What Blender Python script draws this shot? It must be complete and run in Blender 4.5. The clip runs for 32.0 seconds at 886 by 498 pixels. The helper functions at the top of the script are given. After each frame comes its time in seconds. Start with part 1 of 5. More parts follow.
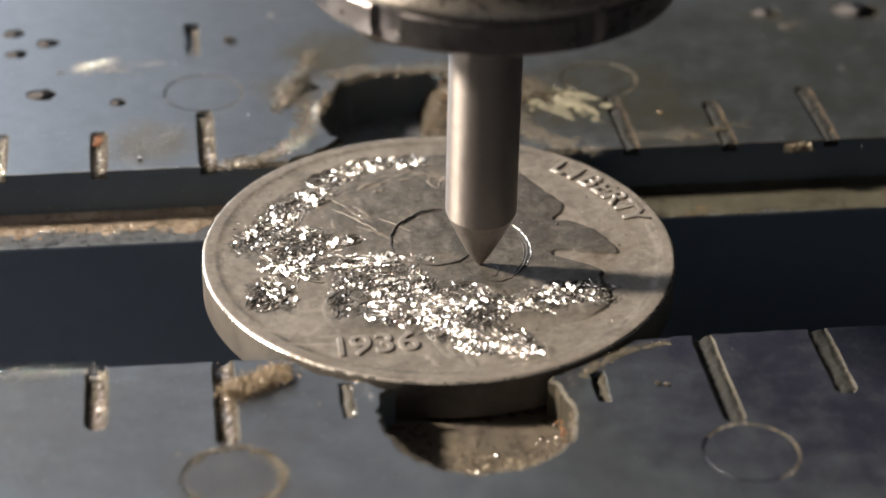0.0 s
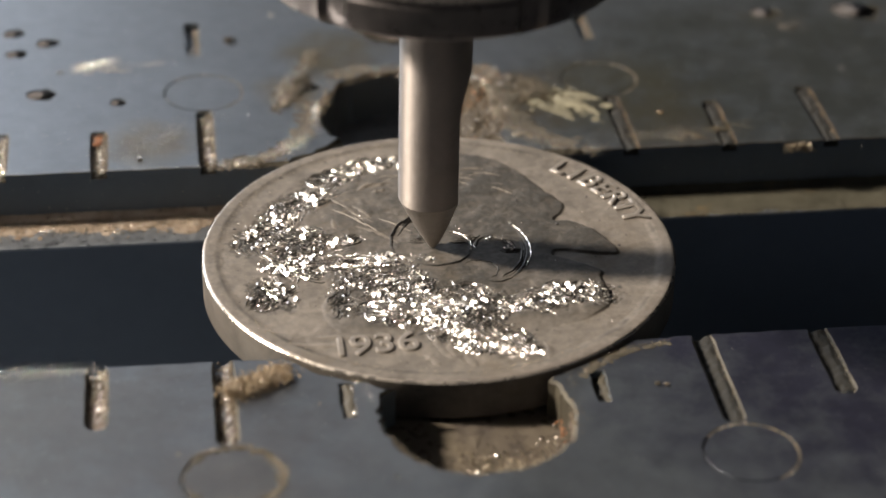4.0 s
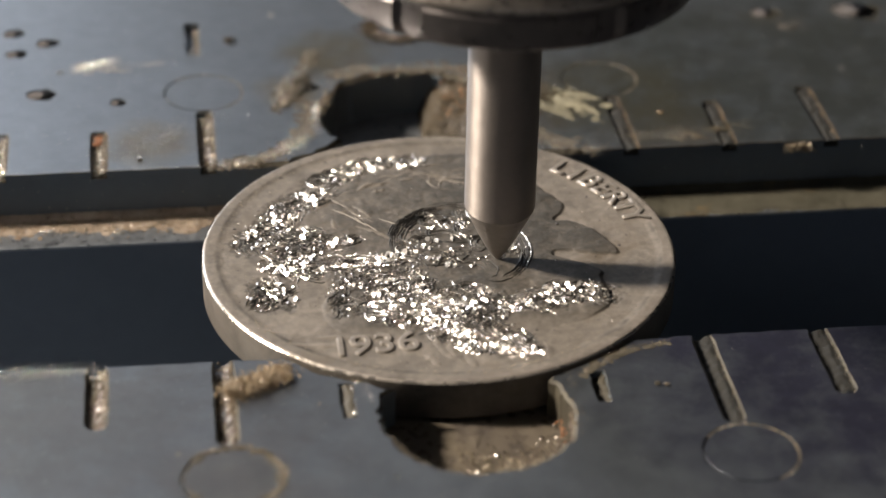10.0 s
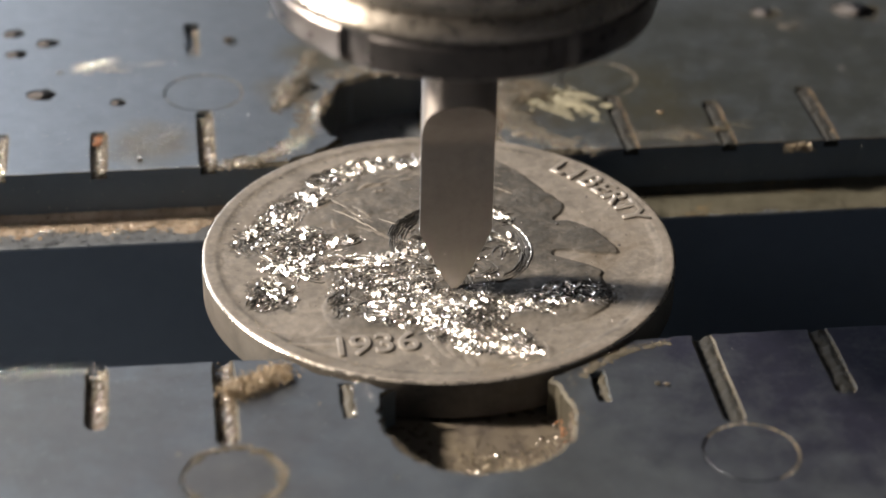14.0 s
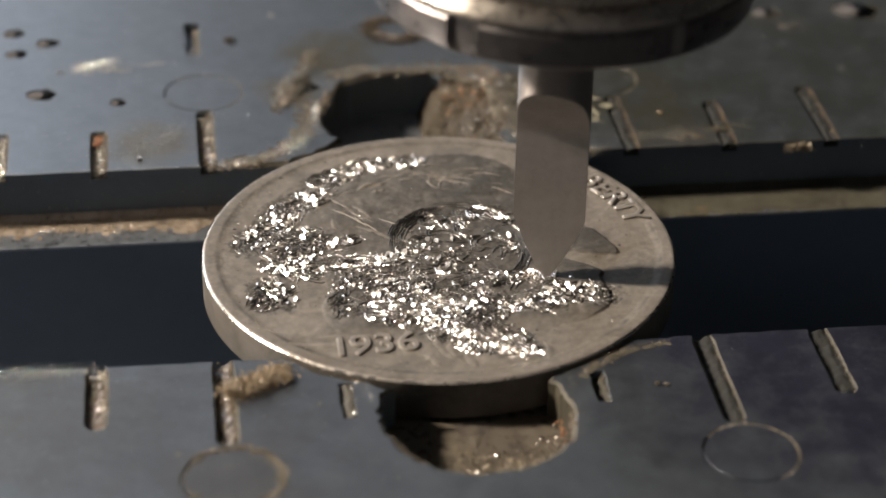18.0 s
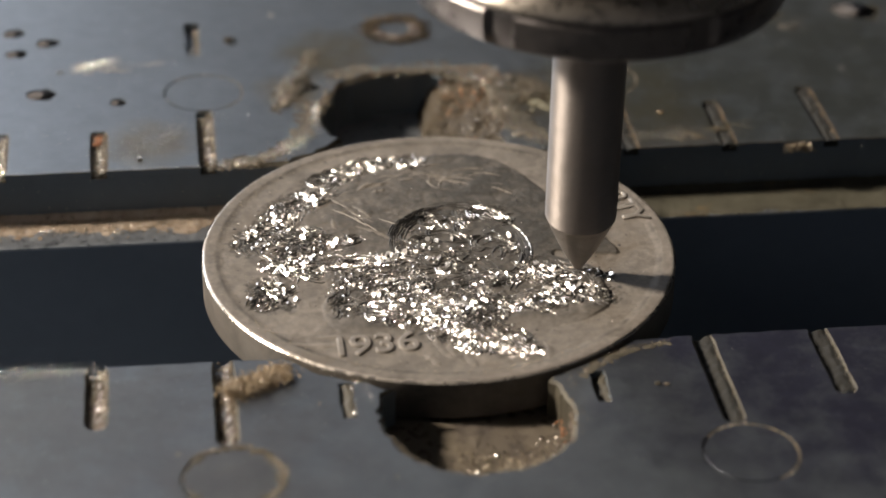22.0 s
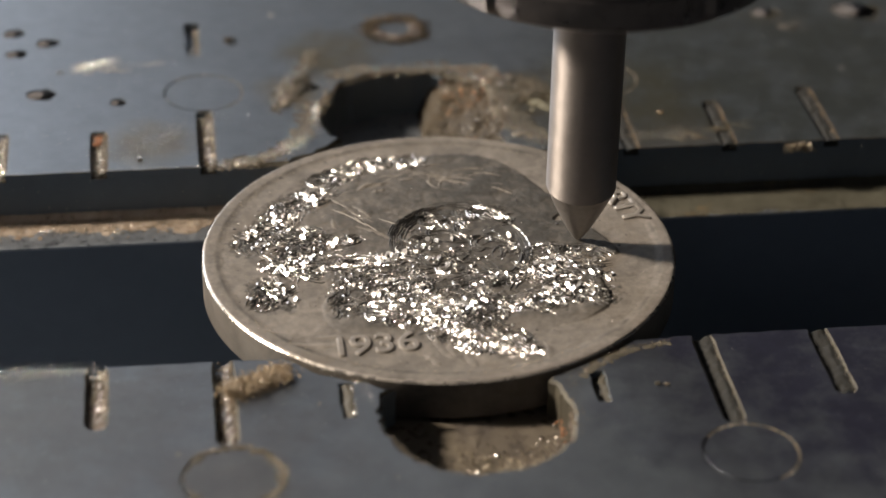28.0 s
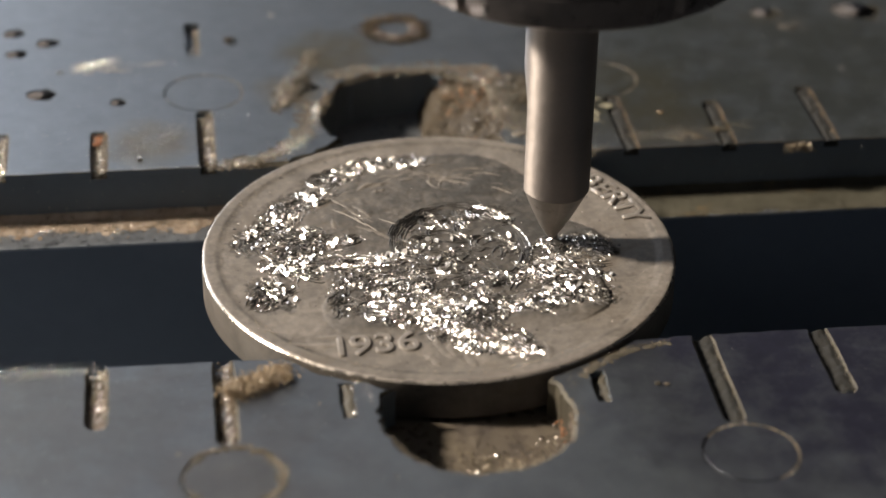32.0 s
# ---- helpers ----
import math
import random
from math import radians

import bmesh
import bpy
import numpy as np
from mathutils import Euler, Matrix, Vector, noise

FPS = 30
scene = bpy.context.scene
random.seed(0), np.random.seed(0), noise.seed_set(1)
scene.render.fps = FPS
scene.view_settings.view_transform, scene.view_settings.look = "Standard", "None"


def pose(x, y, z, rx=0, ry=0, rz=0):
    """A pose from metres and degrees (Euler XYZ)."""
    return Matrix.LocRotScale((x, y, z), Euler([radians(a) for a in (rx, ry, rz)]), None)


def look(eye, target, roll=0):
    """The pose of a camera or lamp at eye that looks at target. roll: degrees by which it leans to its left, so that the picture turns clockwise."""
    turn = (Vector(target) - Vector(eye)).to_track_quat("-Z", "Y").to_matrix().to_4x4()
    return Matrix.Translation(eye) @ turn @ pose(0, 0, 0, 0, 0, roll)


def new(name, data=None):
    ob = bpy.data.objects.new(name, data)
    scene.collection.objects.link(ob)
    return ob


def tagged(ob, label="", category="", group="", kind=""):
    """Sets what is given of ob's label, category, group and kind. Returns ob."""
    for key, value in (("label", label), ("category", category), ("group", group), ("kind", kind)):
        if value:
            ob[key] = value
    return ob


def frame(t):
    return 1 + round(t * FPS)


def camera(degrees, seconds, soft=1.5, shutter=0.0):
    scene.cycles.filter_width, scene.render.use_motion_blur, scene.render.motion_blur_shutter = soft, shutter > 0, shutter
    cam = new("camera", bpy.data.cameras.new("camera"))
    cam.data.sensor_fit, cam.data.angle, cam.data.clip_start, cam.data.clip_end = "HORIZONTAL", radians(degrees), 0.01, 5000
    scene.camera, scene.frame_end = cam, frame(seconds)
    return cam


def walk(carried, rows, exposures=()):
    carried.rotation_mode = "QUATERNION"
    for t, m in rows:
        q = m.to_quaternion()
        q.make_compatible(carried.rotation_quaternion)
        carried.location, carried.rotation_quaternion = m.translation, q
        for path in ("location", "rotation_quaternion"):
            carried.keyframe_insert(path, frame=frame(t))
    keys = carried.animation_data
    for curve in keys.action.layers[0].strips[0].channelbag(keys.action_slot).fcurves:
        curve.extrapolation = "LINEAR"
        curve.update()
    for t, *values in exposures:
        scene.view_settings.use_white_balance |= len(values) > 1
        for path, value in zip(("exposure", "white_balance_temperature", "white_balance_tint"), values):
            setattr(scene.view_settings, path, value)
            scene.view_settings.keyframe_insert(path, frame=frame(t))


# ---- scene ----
# Units below are millimetres, turned into metres by MM. The coin's rim top is z = 0, its middle is x = y = 0.
MM = 0.001
cam = camera(22.97, 32.0, soft=1.7)
cam.data.dof.use_dof = True
cam.data.dof.focus_distance = 0.0975
cam.data.dof.aperture_fstop = 48.0
EYE = (-0.01138, -0.08358, 0.05092)
AIM = (0.000212, -0.000557, 0.000164)
BRIGHT = [(0, 1.35), (1, 1.35), (2, 1.15), (10, 1.15), (10.6, 1.50), (11.2, 1.55), (12, 1.30), (13, 1.30), (14, 1.38), (15, 1.15), (17, 0.95), (18, 0.97), (19, 1.05), (21, 1.03), (22, 0.97), (23, 0.97),
          (23.6, 1.10), (24, 1.18), (24.4, 1.10), (25, 0.95), (28, 0.95), (29, 0.87), (30, 1.05), (32, 1.05)]
walk(cam, [(0.0, look(EYE, AIM, 1.31)), (32.0, look(EYE, AIM, 1.31))], BRIGHT)

# ---- light: low sun through a side window, sky through a window at the back ----
SUN_AZ, SUN_EL = radians(-77.5), radians(33.0)
world = bpy.data.worlds.new("workshop_sky")
scene.world = world
world.use_nodes = True
wn = world.node_tree.nodes
sky = wn.new("ShaderNodeTexSky")
sky.sky_type = "NISHITA"
sky.sun_disc = False
sky.sun_elevation, sky.sun_rotation = SUN_EL, SUN_AZ
world.node_tree.links.new(sky.outputs["Color"], wn["Background"].inputs["Color"])
wn["Background"].inputs["Strength"].default_value = 0.14

sun = new("sun", bpy.data.lights.new("sun", "SUN"))
sun.data.energy, sun.data.angle, sun.data.color = 5.0, radians(6.0), (1.0, 0.893, 0.77)
sun_from = Vector((math.sin(SUN_AZ) * math.cos(SUN_EL), math.cos(SUN_AZ) * math.cos(SUN_EL), math.sin(SUN_EL)))
sun.matrix_world = look(sun_from * 3, (0, 0, 0))

daylight = new("window_daylight", bpy.data.lights.new("window_daylight", "AREA"))
daylight.data.shape, daylight.data.size, daylight.data.size_y = "RECTANGLE", 1.75, 0.85
daylight.data.energy, daylight.data.color = 11.3, (0.9, 0.93, 1.0)
daylight.matrix_world = look((-1.025, 1.58, 0.575), (-1.025, 0.0, 0.575))


# ---- materials ----
def links(mat):
    mat.use_nodes = True
    t = mat.node_tree
    return t, t.nodes, t.links, t.nodes["Principled BSDF"]


def surface(name, low, high, scale, rough, metal=0.0, bump=0.2, fine=8.0, rough_spread=0.15, stain=None, stain_scale=None, stain_at=0.6, stain_soft=0.08, bump_size=0.00002):
    """A surface with large and fine variation in colour, gloss and relief; scale is features per metre."""
    mat = bpy.data.materials.new(name)
    t, n, l, p = links(mat)
    co = n.new("ShaderNodeTexCoord")
    big, small = n.new("ShaderNodeTexNoise"), n.new("ShaderNodeTexNoise")
    for tex, s, d in ((big, scale, 5.0), (small, scale * fine, 3.0)):
        tex.inputs["Scale"].default_value, tex.inputs["Detail"].default_value = s, d
        tex.inputs["Roughness"].default_value = 0.6
        l.new(co.outputs["Object"], tex.inputs["Vector"])
    ramp = n.new("ShaderNodeValToRGB")
    ramp.color_ramp.elements[0].position, ramp.color_ramp.elements[1].position = 0.3, 0.7
    ramp.color_ramp.elements[0].color, ramp.color_ramp.elements[1].color = (*low, 1), (*high, 1)
    mixed = n.new("ShaderNodeMix")
    mixed.data_type = "FLOAT"
    mixed.inputs[0].default_value = 0.4
    l.new(big.outputs["Fac"], mixed.inputs[2])
    l.new(small.outputs["Fac"], mixed.inputs[3])
    l.new(mixed.outputs[0], ramp.inputs["Fac"])
    colour = ramp.outputs["Color"]
    if stain:
        st = n.new("ShaderNodeTexNoise")
        st.inputs["Scale"].default_value, st.inputs["Detail"].default_value = stain_scale or scale * 0.4, 8.0
        st.inputs["Roughness"].default_value = 0.7
        l.new(co.outputs["Object"], st.inputs["Vector"])
        cut = n.new("ShaderNodeMapRange")
        cut.inputs["From Min"].default_value, cut.inputs["From Max"].default_value = stain_at, stain_at + stain_soft
        l.new(st.outputs["Fac"], cut.inputs["Value"])
        over = n.new("ShaderNodeMix")
        over.data_type = "RGBA"
        l.new(cut.outputs["Result"], over.inputs[0])
        l.new(colour, over.inputs[6])
        over.inputs[7].default_value = (*stain, 1)
        colour = over.outputs[2]
    l.new(colour, p.inputs["Base Color"])
    rr = n.new("ShaderNodeMapRange")
    rr.inputs["From Min"].default_value, rr.inputs["From Max"].default_value = 0.3, 0.7
    rr.inputs["To Min"].default_value, rr.inputs["To Max"].default_value = max(0.03, rough - rough_spread), min(1.0, rough + rough_spread)
    l.new(small.outputs["Fac"], rr.inputs["Value"])
    l.new(rr.outputs["Result"], p.inputs["Roughness"])
    p.inputs["Metallic"].default_value = metal
    b = n.new("ShaderNodeBump")
    b.inputs["Strength"].default_value, b.inputs["Distance"].default_value = bump, bump_size
    l.new(small.outputs["Fac"], b.inputs["Height"])
    l.new(b.outputs["Normal"], p.inputs["Normal"])
    return mat


M_STEEL = surface("blued_steel", (0.138, 0.152, 0.165), (0.165, 0.18, 0.194), 70, 0.46, 0.93, 0.08, 25.0, 0.03)
ST_T, ST_N, ST_L, ST_P = links(M_STEEL)
metal_colour = ST_P.inputs["Base Color"].links[0].from_socket
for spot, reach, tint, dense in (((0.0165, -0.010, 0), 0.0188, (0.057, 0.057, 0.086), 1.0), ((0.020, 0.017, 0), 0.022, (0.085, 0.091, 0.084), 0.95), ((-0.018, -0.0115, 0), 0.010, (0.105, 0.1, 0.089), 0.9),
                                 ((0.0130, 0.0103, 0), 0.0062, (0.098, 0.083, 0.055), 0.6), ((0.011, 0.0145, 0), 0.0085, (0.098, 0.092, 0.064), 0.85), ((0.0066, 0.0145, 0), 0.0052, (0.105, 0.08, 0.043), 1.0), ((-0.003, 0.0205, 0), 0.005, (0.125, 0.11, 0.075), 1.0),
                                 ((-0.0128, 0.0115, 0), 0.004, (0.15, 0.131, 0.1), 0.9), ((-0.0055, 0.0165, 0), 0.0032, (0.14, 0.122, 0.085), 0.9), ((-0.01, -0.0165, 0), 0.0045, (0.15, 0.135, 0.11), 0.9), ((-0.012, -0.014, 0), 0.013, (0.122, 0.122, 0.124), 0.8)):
    # dried oil where chips gathered; broad dark spots paint in the jaws' dimmer reflections
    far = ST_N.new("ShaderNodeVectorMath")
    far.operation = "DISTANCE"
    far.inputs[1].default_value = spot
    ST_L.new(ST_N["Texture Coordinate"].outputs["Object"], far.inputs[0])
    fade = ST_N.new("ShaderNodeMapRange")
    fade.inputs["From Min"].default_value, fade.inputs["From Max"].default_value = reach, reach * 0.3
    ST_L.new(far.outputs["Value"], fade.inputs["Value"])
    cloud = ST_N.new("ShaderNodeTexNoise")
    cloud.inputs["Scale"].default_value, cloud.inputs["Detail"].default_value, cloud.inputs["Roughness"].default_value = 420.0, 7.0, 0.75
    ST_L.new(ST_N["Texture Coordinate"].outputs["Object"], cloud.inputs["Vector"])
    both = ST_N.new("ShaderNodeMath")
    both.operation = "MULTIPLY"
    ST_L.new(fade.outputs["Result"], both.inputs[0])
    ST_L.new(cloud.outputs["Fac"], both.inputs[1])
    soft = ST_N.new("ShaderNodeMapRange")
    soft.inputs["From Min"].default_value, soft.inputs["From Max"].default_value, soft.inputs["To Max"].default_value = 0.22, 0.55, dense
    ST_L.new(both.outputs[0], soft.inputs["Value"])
    # film mixes in the oil tints and the painted dimming alike
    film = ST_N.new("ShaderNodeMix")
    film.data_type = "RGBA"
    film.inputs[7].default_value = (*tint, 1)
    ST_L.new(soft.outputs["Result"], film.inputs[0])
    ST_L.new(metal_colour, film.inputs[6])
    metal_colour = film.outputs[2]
mottle = ST_N.new("ShaderNodeTexNoise")
mottle.inputs["Scale"].default_value, mottle.inputs["Detail"].default_value, mottle.inputs["Roughness"].default_value = 900.0, 9.0, 0.72
ST_L.new(ST_N["Texture Coordinate"].outputs["Object"], mottle.inputs["Vector"])
depth = ST_N.new("ShaderNodeMapRange")
depth.inputs["From Min"].default_value, depth.inputs["From Max"].default_value, depth.inputs["To Min"].default_value, depth.inputs["To Max"].default_value = 0.3, 0.7, 0.87, 1.13
ST_L.new(mottle.outputs["Fac"], depth.inputs["Value"])
spread = ST_N.new("ShaderNodeVectorMath")
spread.operation = "SCALE"
ST_L.new(metal_colour, spread.inputs[0])
ST_L.new(depth.outputs["Result"], spread.inputs["Scale"])
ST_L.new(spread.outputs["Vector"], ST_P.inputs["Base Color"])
M_STEEL_CUT = surface("dark_cut_steel", (0.084, 0.105, 0.124), (0.12, 0.146, 0.17), 200, 0.5, 0.25, 0.3, 10.0, 0.1)
M_BED = surface("dark_bed_steel", (0.10, 0.117, 0.14), (0.15, 0.17, 0.20), 200, 0.5, 0.25, 0.3, 10.0, 0.1)
M_LEDGE = surface("worn_ledge_steel", (0.2, 0.21, 0.225), (0.33, 0.345, 0.36), 350, 0.36, 0.85, 0.4, 8.0, 0.12, (0.07, 0.072, 0.085), 170, 0.57)
M_LEDGE_DIRT = surface("golden_ledge_dirt", (0.16, 0.115, 0.078), (0.45, 0.375, 0.3), 500, 0.45, 0.35, 0.9, 7.0, 0.2, (0.19, 0.085, 0.035), 260, 0.6, 0.1)
M_SLOT_DIRT = surface("slot_dirt", (0.02, 0.017, 0.012), (0.06, 0.052, 0.037), 800, 0.6, 0.0, 0.9, 5.0, 0.2)
# near-black colour that keeps the right-hand slots close to the steel's tone
M_SLOT_FLOOR = surface("dark_slot_floor", (0.009, 0.0088, 0.0082), (0.022, 0.0205, 0.017), 500, 0.8, 0.0, 0.6, 6.0, 0.1)
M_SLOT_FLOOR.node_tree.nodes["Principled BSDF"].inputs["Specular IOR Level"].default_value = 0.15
M_OLIVE = surface("olive_ledge_dirt", (0.03, 0.028, 0.02), (0.075, 0.069, 0.051), 420, 0.55, 0.1, 0.6, 7.0, 0.15, (0.1, 0.07, 0.035), 260, 0.6, 0.1)
M_DARK_DIRT = surface("dark_brown_slot_dirt", (0.022, 0.014, 0.009), (0.1, 0.065, 0.04), 900, 0.45, 0.1, 0.9, 5.0, 0.2)
M_RUST = surface("orange_rust", (0.16, 0.06, 0.025), (0.42, 0.2, 0.09), 900, 0.5, 0.3, 0.8, 5.0, 0.2)
M_BODY = surface("dark_jaw_face", (0.073, 0.092, 0.118), (0.096, 0.117, 0.148), 120, 0.5, 0.0, 0.1, 10.0, 0.05)
M_GRIME = surface("oily_grime", (0.055, 0.042, 0.027), (0.29, 0.237, 0.165), 900, 0.36, 0.3, 0.8, 5.0, 0.2)
M_CARBIDE = surface("ground_carbide", (0.225, 0.2, 0.182), (0.295, 0.262, 0.238), 260, 0.52, 0.92, 0.04, 10.0, 0.04, (0.2, 0.165, 0.14), 170, 0.52, 0.25)
GR_T, GR_N, GR_L, GR_P = links(M_CARBIDE)
grain = GR_N.new("ShaderNodeTangent")  # grinding marks run round the shank
grain.direction_type, grain.axis = "RADIAL", "Z"
GR_L.new(grain.outputs["Tangent"], GR_P.inputs["Tangent"])
GR_P.inputs["Anisotropic"].default_value, GR_P.inputs["Anisotropic Rotation"].default_value = 0.8, 0.25
M_FLAT = surface("ground_flat_carbide", (0.28, 0.255, 0.235), (0.42, 0.385, 0.355), 300, 0.4, 0.65, 0.15, 7.0, 0.1, (0.24, 0.21, 0.185), 260, 0.52, 0.22)
M_CONE = surface("ground_carbide_cone", (0.22, 0.2, 0.18), (0.38, 0.345, 0.315), 500, 0.45, 0.7, 0.35, 6.0, 0.1, (0.16, 0.13, 0.11), 420, 0.54, 0.1, 0.00004)
M_NUT = surface("blackened_nut_steel", (0.112, 0.1, 0.095), (0.172, 0.153, 0.145), 260, 0.34, 0.95, 0.1, 8.0, 0.1, (0.075, 0.066, 0.062), 200, 0.54, 0.15)
M_COLLAR = surface("bright_collar_steel", (0.32, 0.28, 0.235), (0.48, 0.425, 0.36), 220, 0.3, 1.0, 0.12, 9.0, 0.08, (0.13, 0.115, 0.11), 240, 0.56, 0.12)
M_HOUSING = surface("spindle_housing_metal", (0.25, 0.25, 0.26), (0.32, 0.32, 0.33), 60, 0.4, 0.8, 0.1)
M_CUT = surface("fresh_cut_nickel", (0.56, 0.52, 0.47), (0.76, 0.71, 0.65), 900, 0.18, 0.84, 0.4, 5.0, 0.07)
M_GRIT = surface("tan_grit", (0.16, 0.105, 0.06), (0.42, 0.33, 0.23), 1200, 0.5, 0.15, 0.6, 5.0, 0.2)
M_DUST = surface("pale_dust", (0.25, 0.24, 0.22), (0.4, 0.38, 0.35), 1200, 0.7, 0.0, 0.3)
M_SPECK = surface("bright_metal_speck", (0.75, 0.68, 0.58), (0.9, 0.84, 0.76), 900, 0.2, 1.0, 0.2)
M_PASTE = surface("dried_yellow_paste", (0.10, 0.09, 0.06), (0.25, 0.225, 0.15), 420, 0.5, 0.2, 0.7, 6.0, 0.2)
M_SLUDGE = surface("oily_sludge", (0.05, 0.043, 0.04), (0.13, 0.106, 0.074), 300, 0.35, 0.1, 0.8, 6.0, 0.2)
M_BENCH = surface("bench_board", (0.018, 0.016, 0.014), (0.035, 0.03, 0.025), 12, 0.6, 0.0, 0.2)
M_CEILING = surface("bounce_ceiling_paint", (0.4, 0.4, 0.4), (0.46, 0.46, 0.46), 5, 0.8, 0.0, 0.1)
M_RIM = surface("worn_notch_rim", (0.03, 0.026, 0.02), (0.1, 0.088, 0.066), 700, 0.6, 0.05, 0.8, 6.0, 0.15)
for dull in (M_RIM, M_SLOT_DIRT, M_OLIVE):
    dull.node_tree.nodes["Principled BSDF"].inputs["Specular IOR Level"].default_value = 0.15
M_GOLD = surface("golden_crumb", (0.06, 0.038, 0.018), (0.2, 0.135, 0.07), 900, 0.45, 0.35, 0.8, 6.0, 0.2)
M_CRUST = surface("brown_glitter_crust", (0.018, 0.0135, 0.008), (0.056, 0.042, 0.026), 650, 0.75, 0.0, 1.0, 6.0, 0.15, (0.04, 0.034, 0.027), 380, 0.57, 0.1, 0.00003)
M_CRUST.node_tree.nodes["Principled BSDF"].inputs["Specular IOR Level"].default_value = 0.2
# dark colour puts the grooves' shade into the engraved lines
M_GROOVE_SHADE = surface("groove_shade_line", (0.014, 0.0135, 0.012), (0.06, 0.055, 0.049), 900, 0.6, 0.0, 0.4, 5.0, 0.1)
M_GROOVE_SHADE.node_tree.nodes["Principled BSDF"].inputs["Specular IOR Level"].default_value = 0.15
M_CLUMP = surface("oily_chip_clump", (0.085, 0.058, 0.03), (0.34, 0.25, 0.145), 700, 0.38, 0.25, 0.8, 6.0, 0.2)
M_PIT = surface("dark_pit", (0.03, 0.03, 0.034), (0.075, 0.066, 0.06), 600, 0.7, 0.0, 0.3)
M_PIT.node_tree.nodes["Principled BSDF"].inputs["Specular IOR Level"].default_value = 0.05
M_WALL_SOUTH = surface("bounce_wall_paint", (0.3, 0.29, 0.31), (0.35, 0.34, 0.36), 4, 0.8, 0.0, 0.1)
M_WALL = surface("wall_paint", (0.10, 0.108, 0.12), (0.125, 0.135, 0.15), 4, 0.8, 0.0, 0.1)

M_COIN = surface("worn_nickel", (0.068, 0.0585, 0.0485), (0.19, 0.165, 0.139), 420, 0.64, 0.12, 1.0, 8.0, 0.1, (0.08, 0.062, 0.042), 200, 0.52, 0.2)
t_, n_, l_, p_ = links(M_COIN)
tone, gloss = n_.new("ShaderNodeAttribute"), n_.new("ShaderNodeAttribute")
tone.attribute_name, gloss.attribute_name = "dark_tone", "polish"
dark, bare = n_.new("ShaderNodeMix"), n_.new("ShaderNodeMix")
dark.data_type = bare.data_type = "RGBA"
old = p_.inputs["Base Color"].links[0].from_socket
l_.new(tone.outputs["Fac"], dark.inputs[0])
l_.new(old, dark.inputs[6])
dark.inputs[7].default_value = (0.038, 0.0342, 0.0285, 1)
p_.inputs["Specular IOR Level"].default_value = 0.3
l_.new(gloss.outputs["Fac"], bare.inputs[0])
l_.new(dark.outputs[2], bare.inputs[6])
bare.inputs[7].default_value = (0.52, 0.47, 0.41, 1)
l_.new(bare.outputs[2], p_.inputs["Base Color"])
worn = n_.new("ShaderNodeMix")
worn.data_type = "FLOAT"
l_.new(gloss.outputs["Fac"], worn.inputs[0])
l_.new(p_.inputs["Roughness"].links[0].from_socket, worn.inputs[2])
worn.inputs[3].default_value = 0.1
l_.new(worn.outputs[0], p_.inputs["Roughness"])
clean = n_.new("ShaderNodeMapRange")
clean.inputs["To Min"].default_value, clean.inputs["To Max"].default_value = 0.12, 1.0
l_.new(gloss.outputs["Fac"], clean.inputs["Value"])
l_.new(clean.outputs["Result"], p_.inputs["Metallic"])
# fine scratches across the face
sc_map, sc = n_.new("ShaderNodeMapping"), n_.new("ShaderNodeTexNoise")
sc_map.inputs["Scale"].default_value, sc_map.inputs["Rotation"].default_value = (9000, 700, 700), (0, 0, 0.9)
sc.inputs["Scale"].default_value, sc.inputs["Detail"].default_value = 1.0, 3.0
l_.new(n_["Texture Coordinate"].outputs["Object"], sc_map.inputs["Vector"])
l_.new(sc_map.outputs["Vector"], sc.inputs["Vector"])
sc_bump = n_.new("ShaderNodeBump")
sc_bump.inputs["Strength"].default_value, sc_bump.inputs["Distance"].default_value = 0.35, 0.00001
l_.new(sc.outputs["Fac"], sc_bump.inputs["Height"])
l_.new(p_.inputs["Normal"].links[0].from_socket, sc_bump.inputs["Normal"])
l_.new(sc_bump.outputs["Normal"], p_.inputs["Normal"])


from mathutils.geometry import delaunay_2d_cdt


# ---- mesh helpers ----
def link_mesh(name, verts, faces, mat, parent=None, smooth=None, label=""):
    me = bpy.data.meshes.new(name)
    me.from_pydata([tuple(c * MM for c in v) for v in verts], [], faces)
    me.materials.append(mat)
    me.update()
    ob = new(name, me)
    if smooth is not None:
        me.shade_smooth()
        me.set_sharp_from_angle(angle=radians(smooth))
    if parent:
        ob.parent = parent
    if label:
        tagged(ob, label)
    return ob


def part(name, bm, mat, parent, label="", smooth=None):
    me = bpy.data.meshes.new(name)
    bm.to_mesh(me)
    bm.free()
    me.materials.append(mat)
    ob = new(name, me)
    ob.parent = parent
    if smooth is not None:
        me.shade_smooth()
        me.set_sharp_from_angle(angle=radians(smooth))
    if label:
        tagged(ob, label)
    return ob


def box(name, lo, hi, mat, parent=None, bevel=0.0, label=""):
    bm = bmesh.new()
    bmesh.ops.create_cube(bm, size=1.0)
    for v in bm.verts:
        v.co = Vector([(lo[i] + hi[i]) / 2 + v.co[i] * (hi[i] - lo[i]) for i in range(3)]) * MM
    if bevel:
        bmesh.ops.bevel(bm, geom=bm.edges[:], offset=bevel * MM, segments=2, affect="EDGES", profile=0.5)
    return part(name, bm, mat, parent, label, 40)


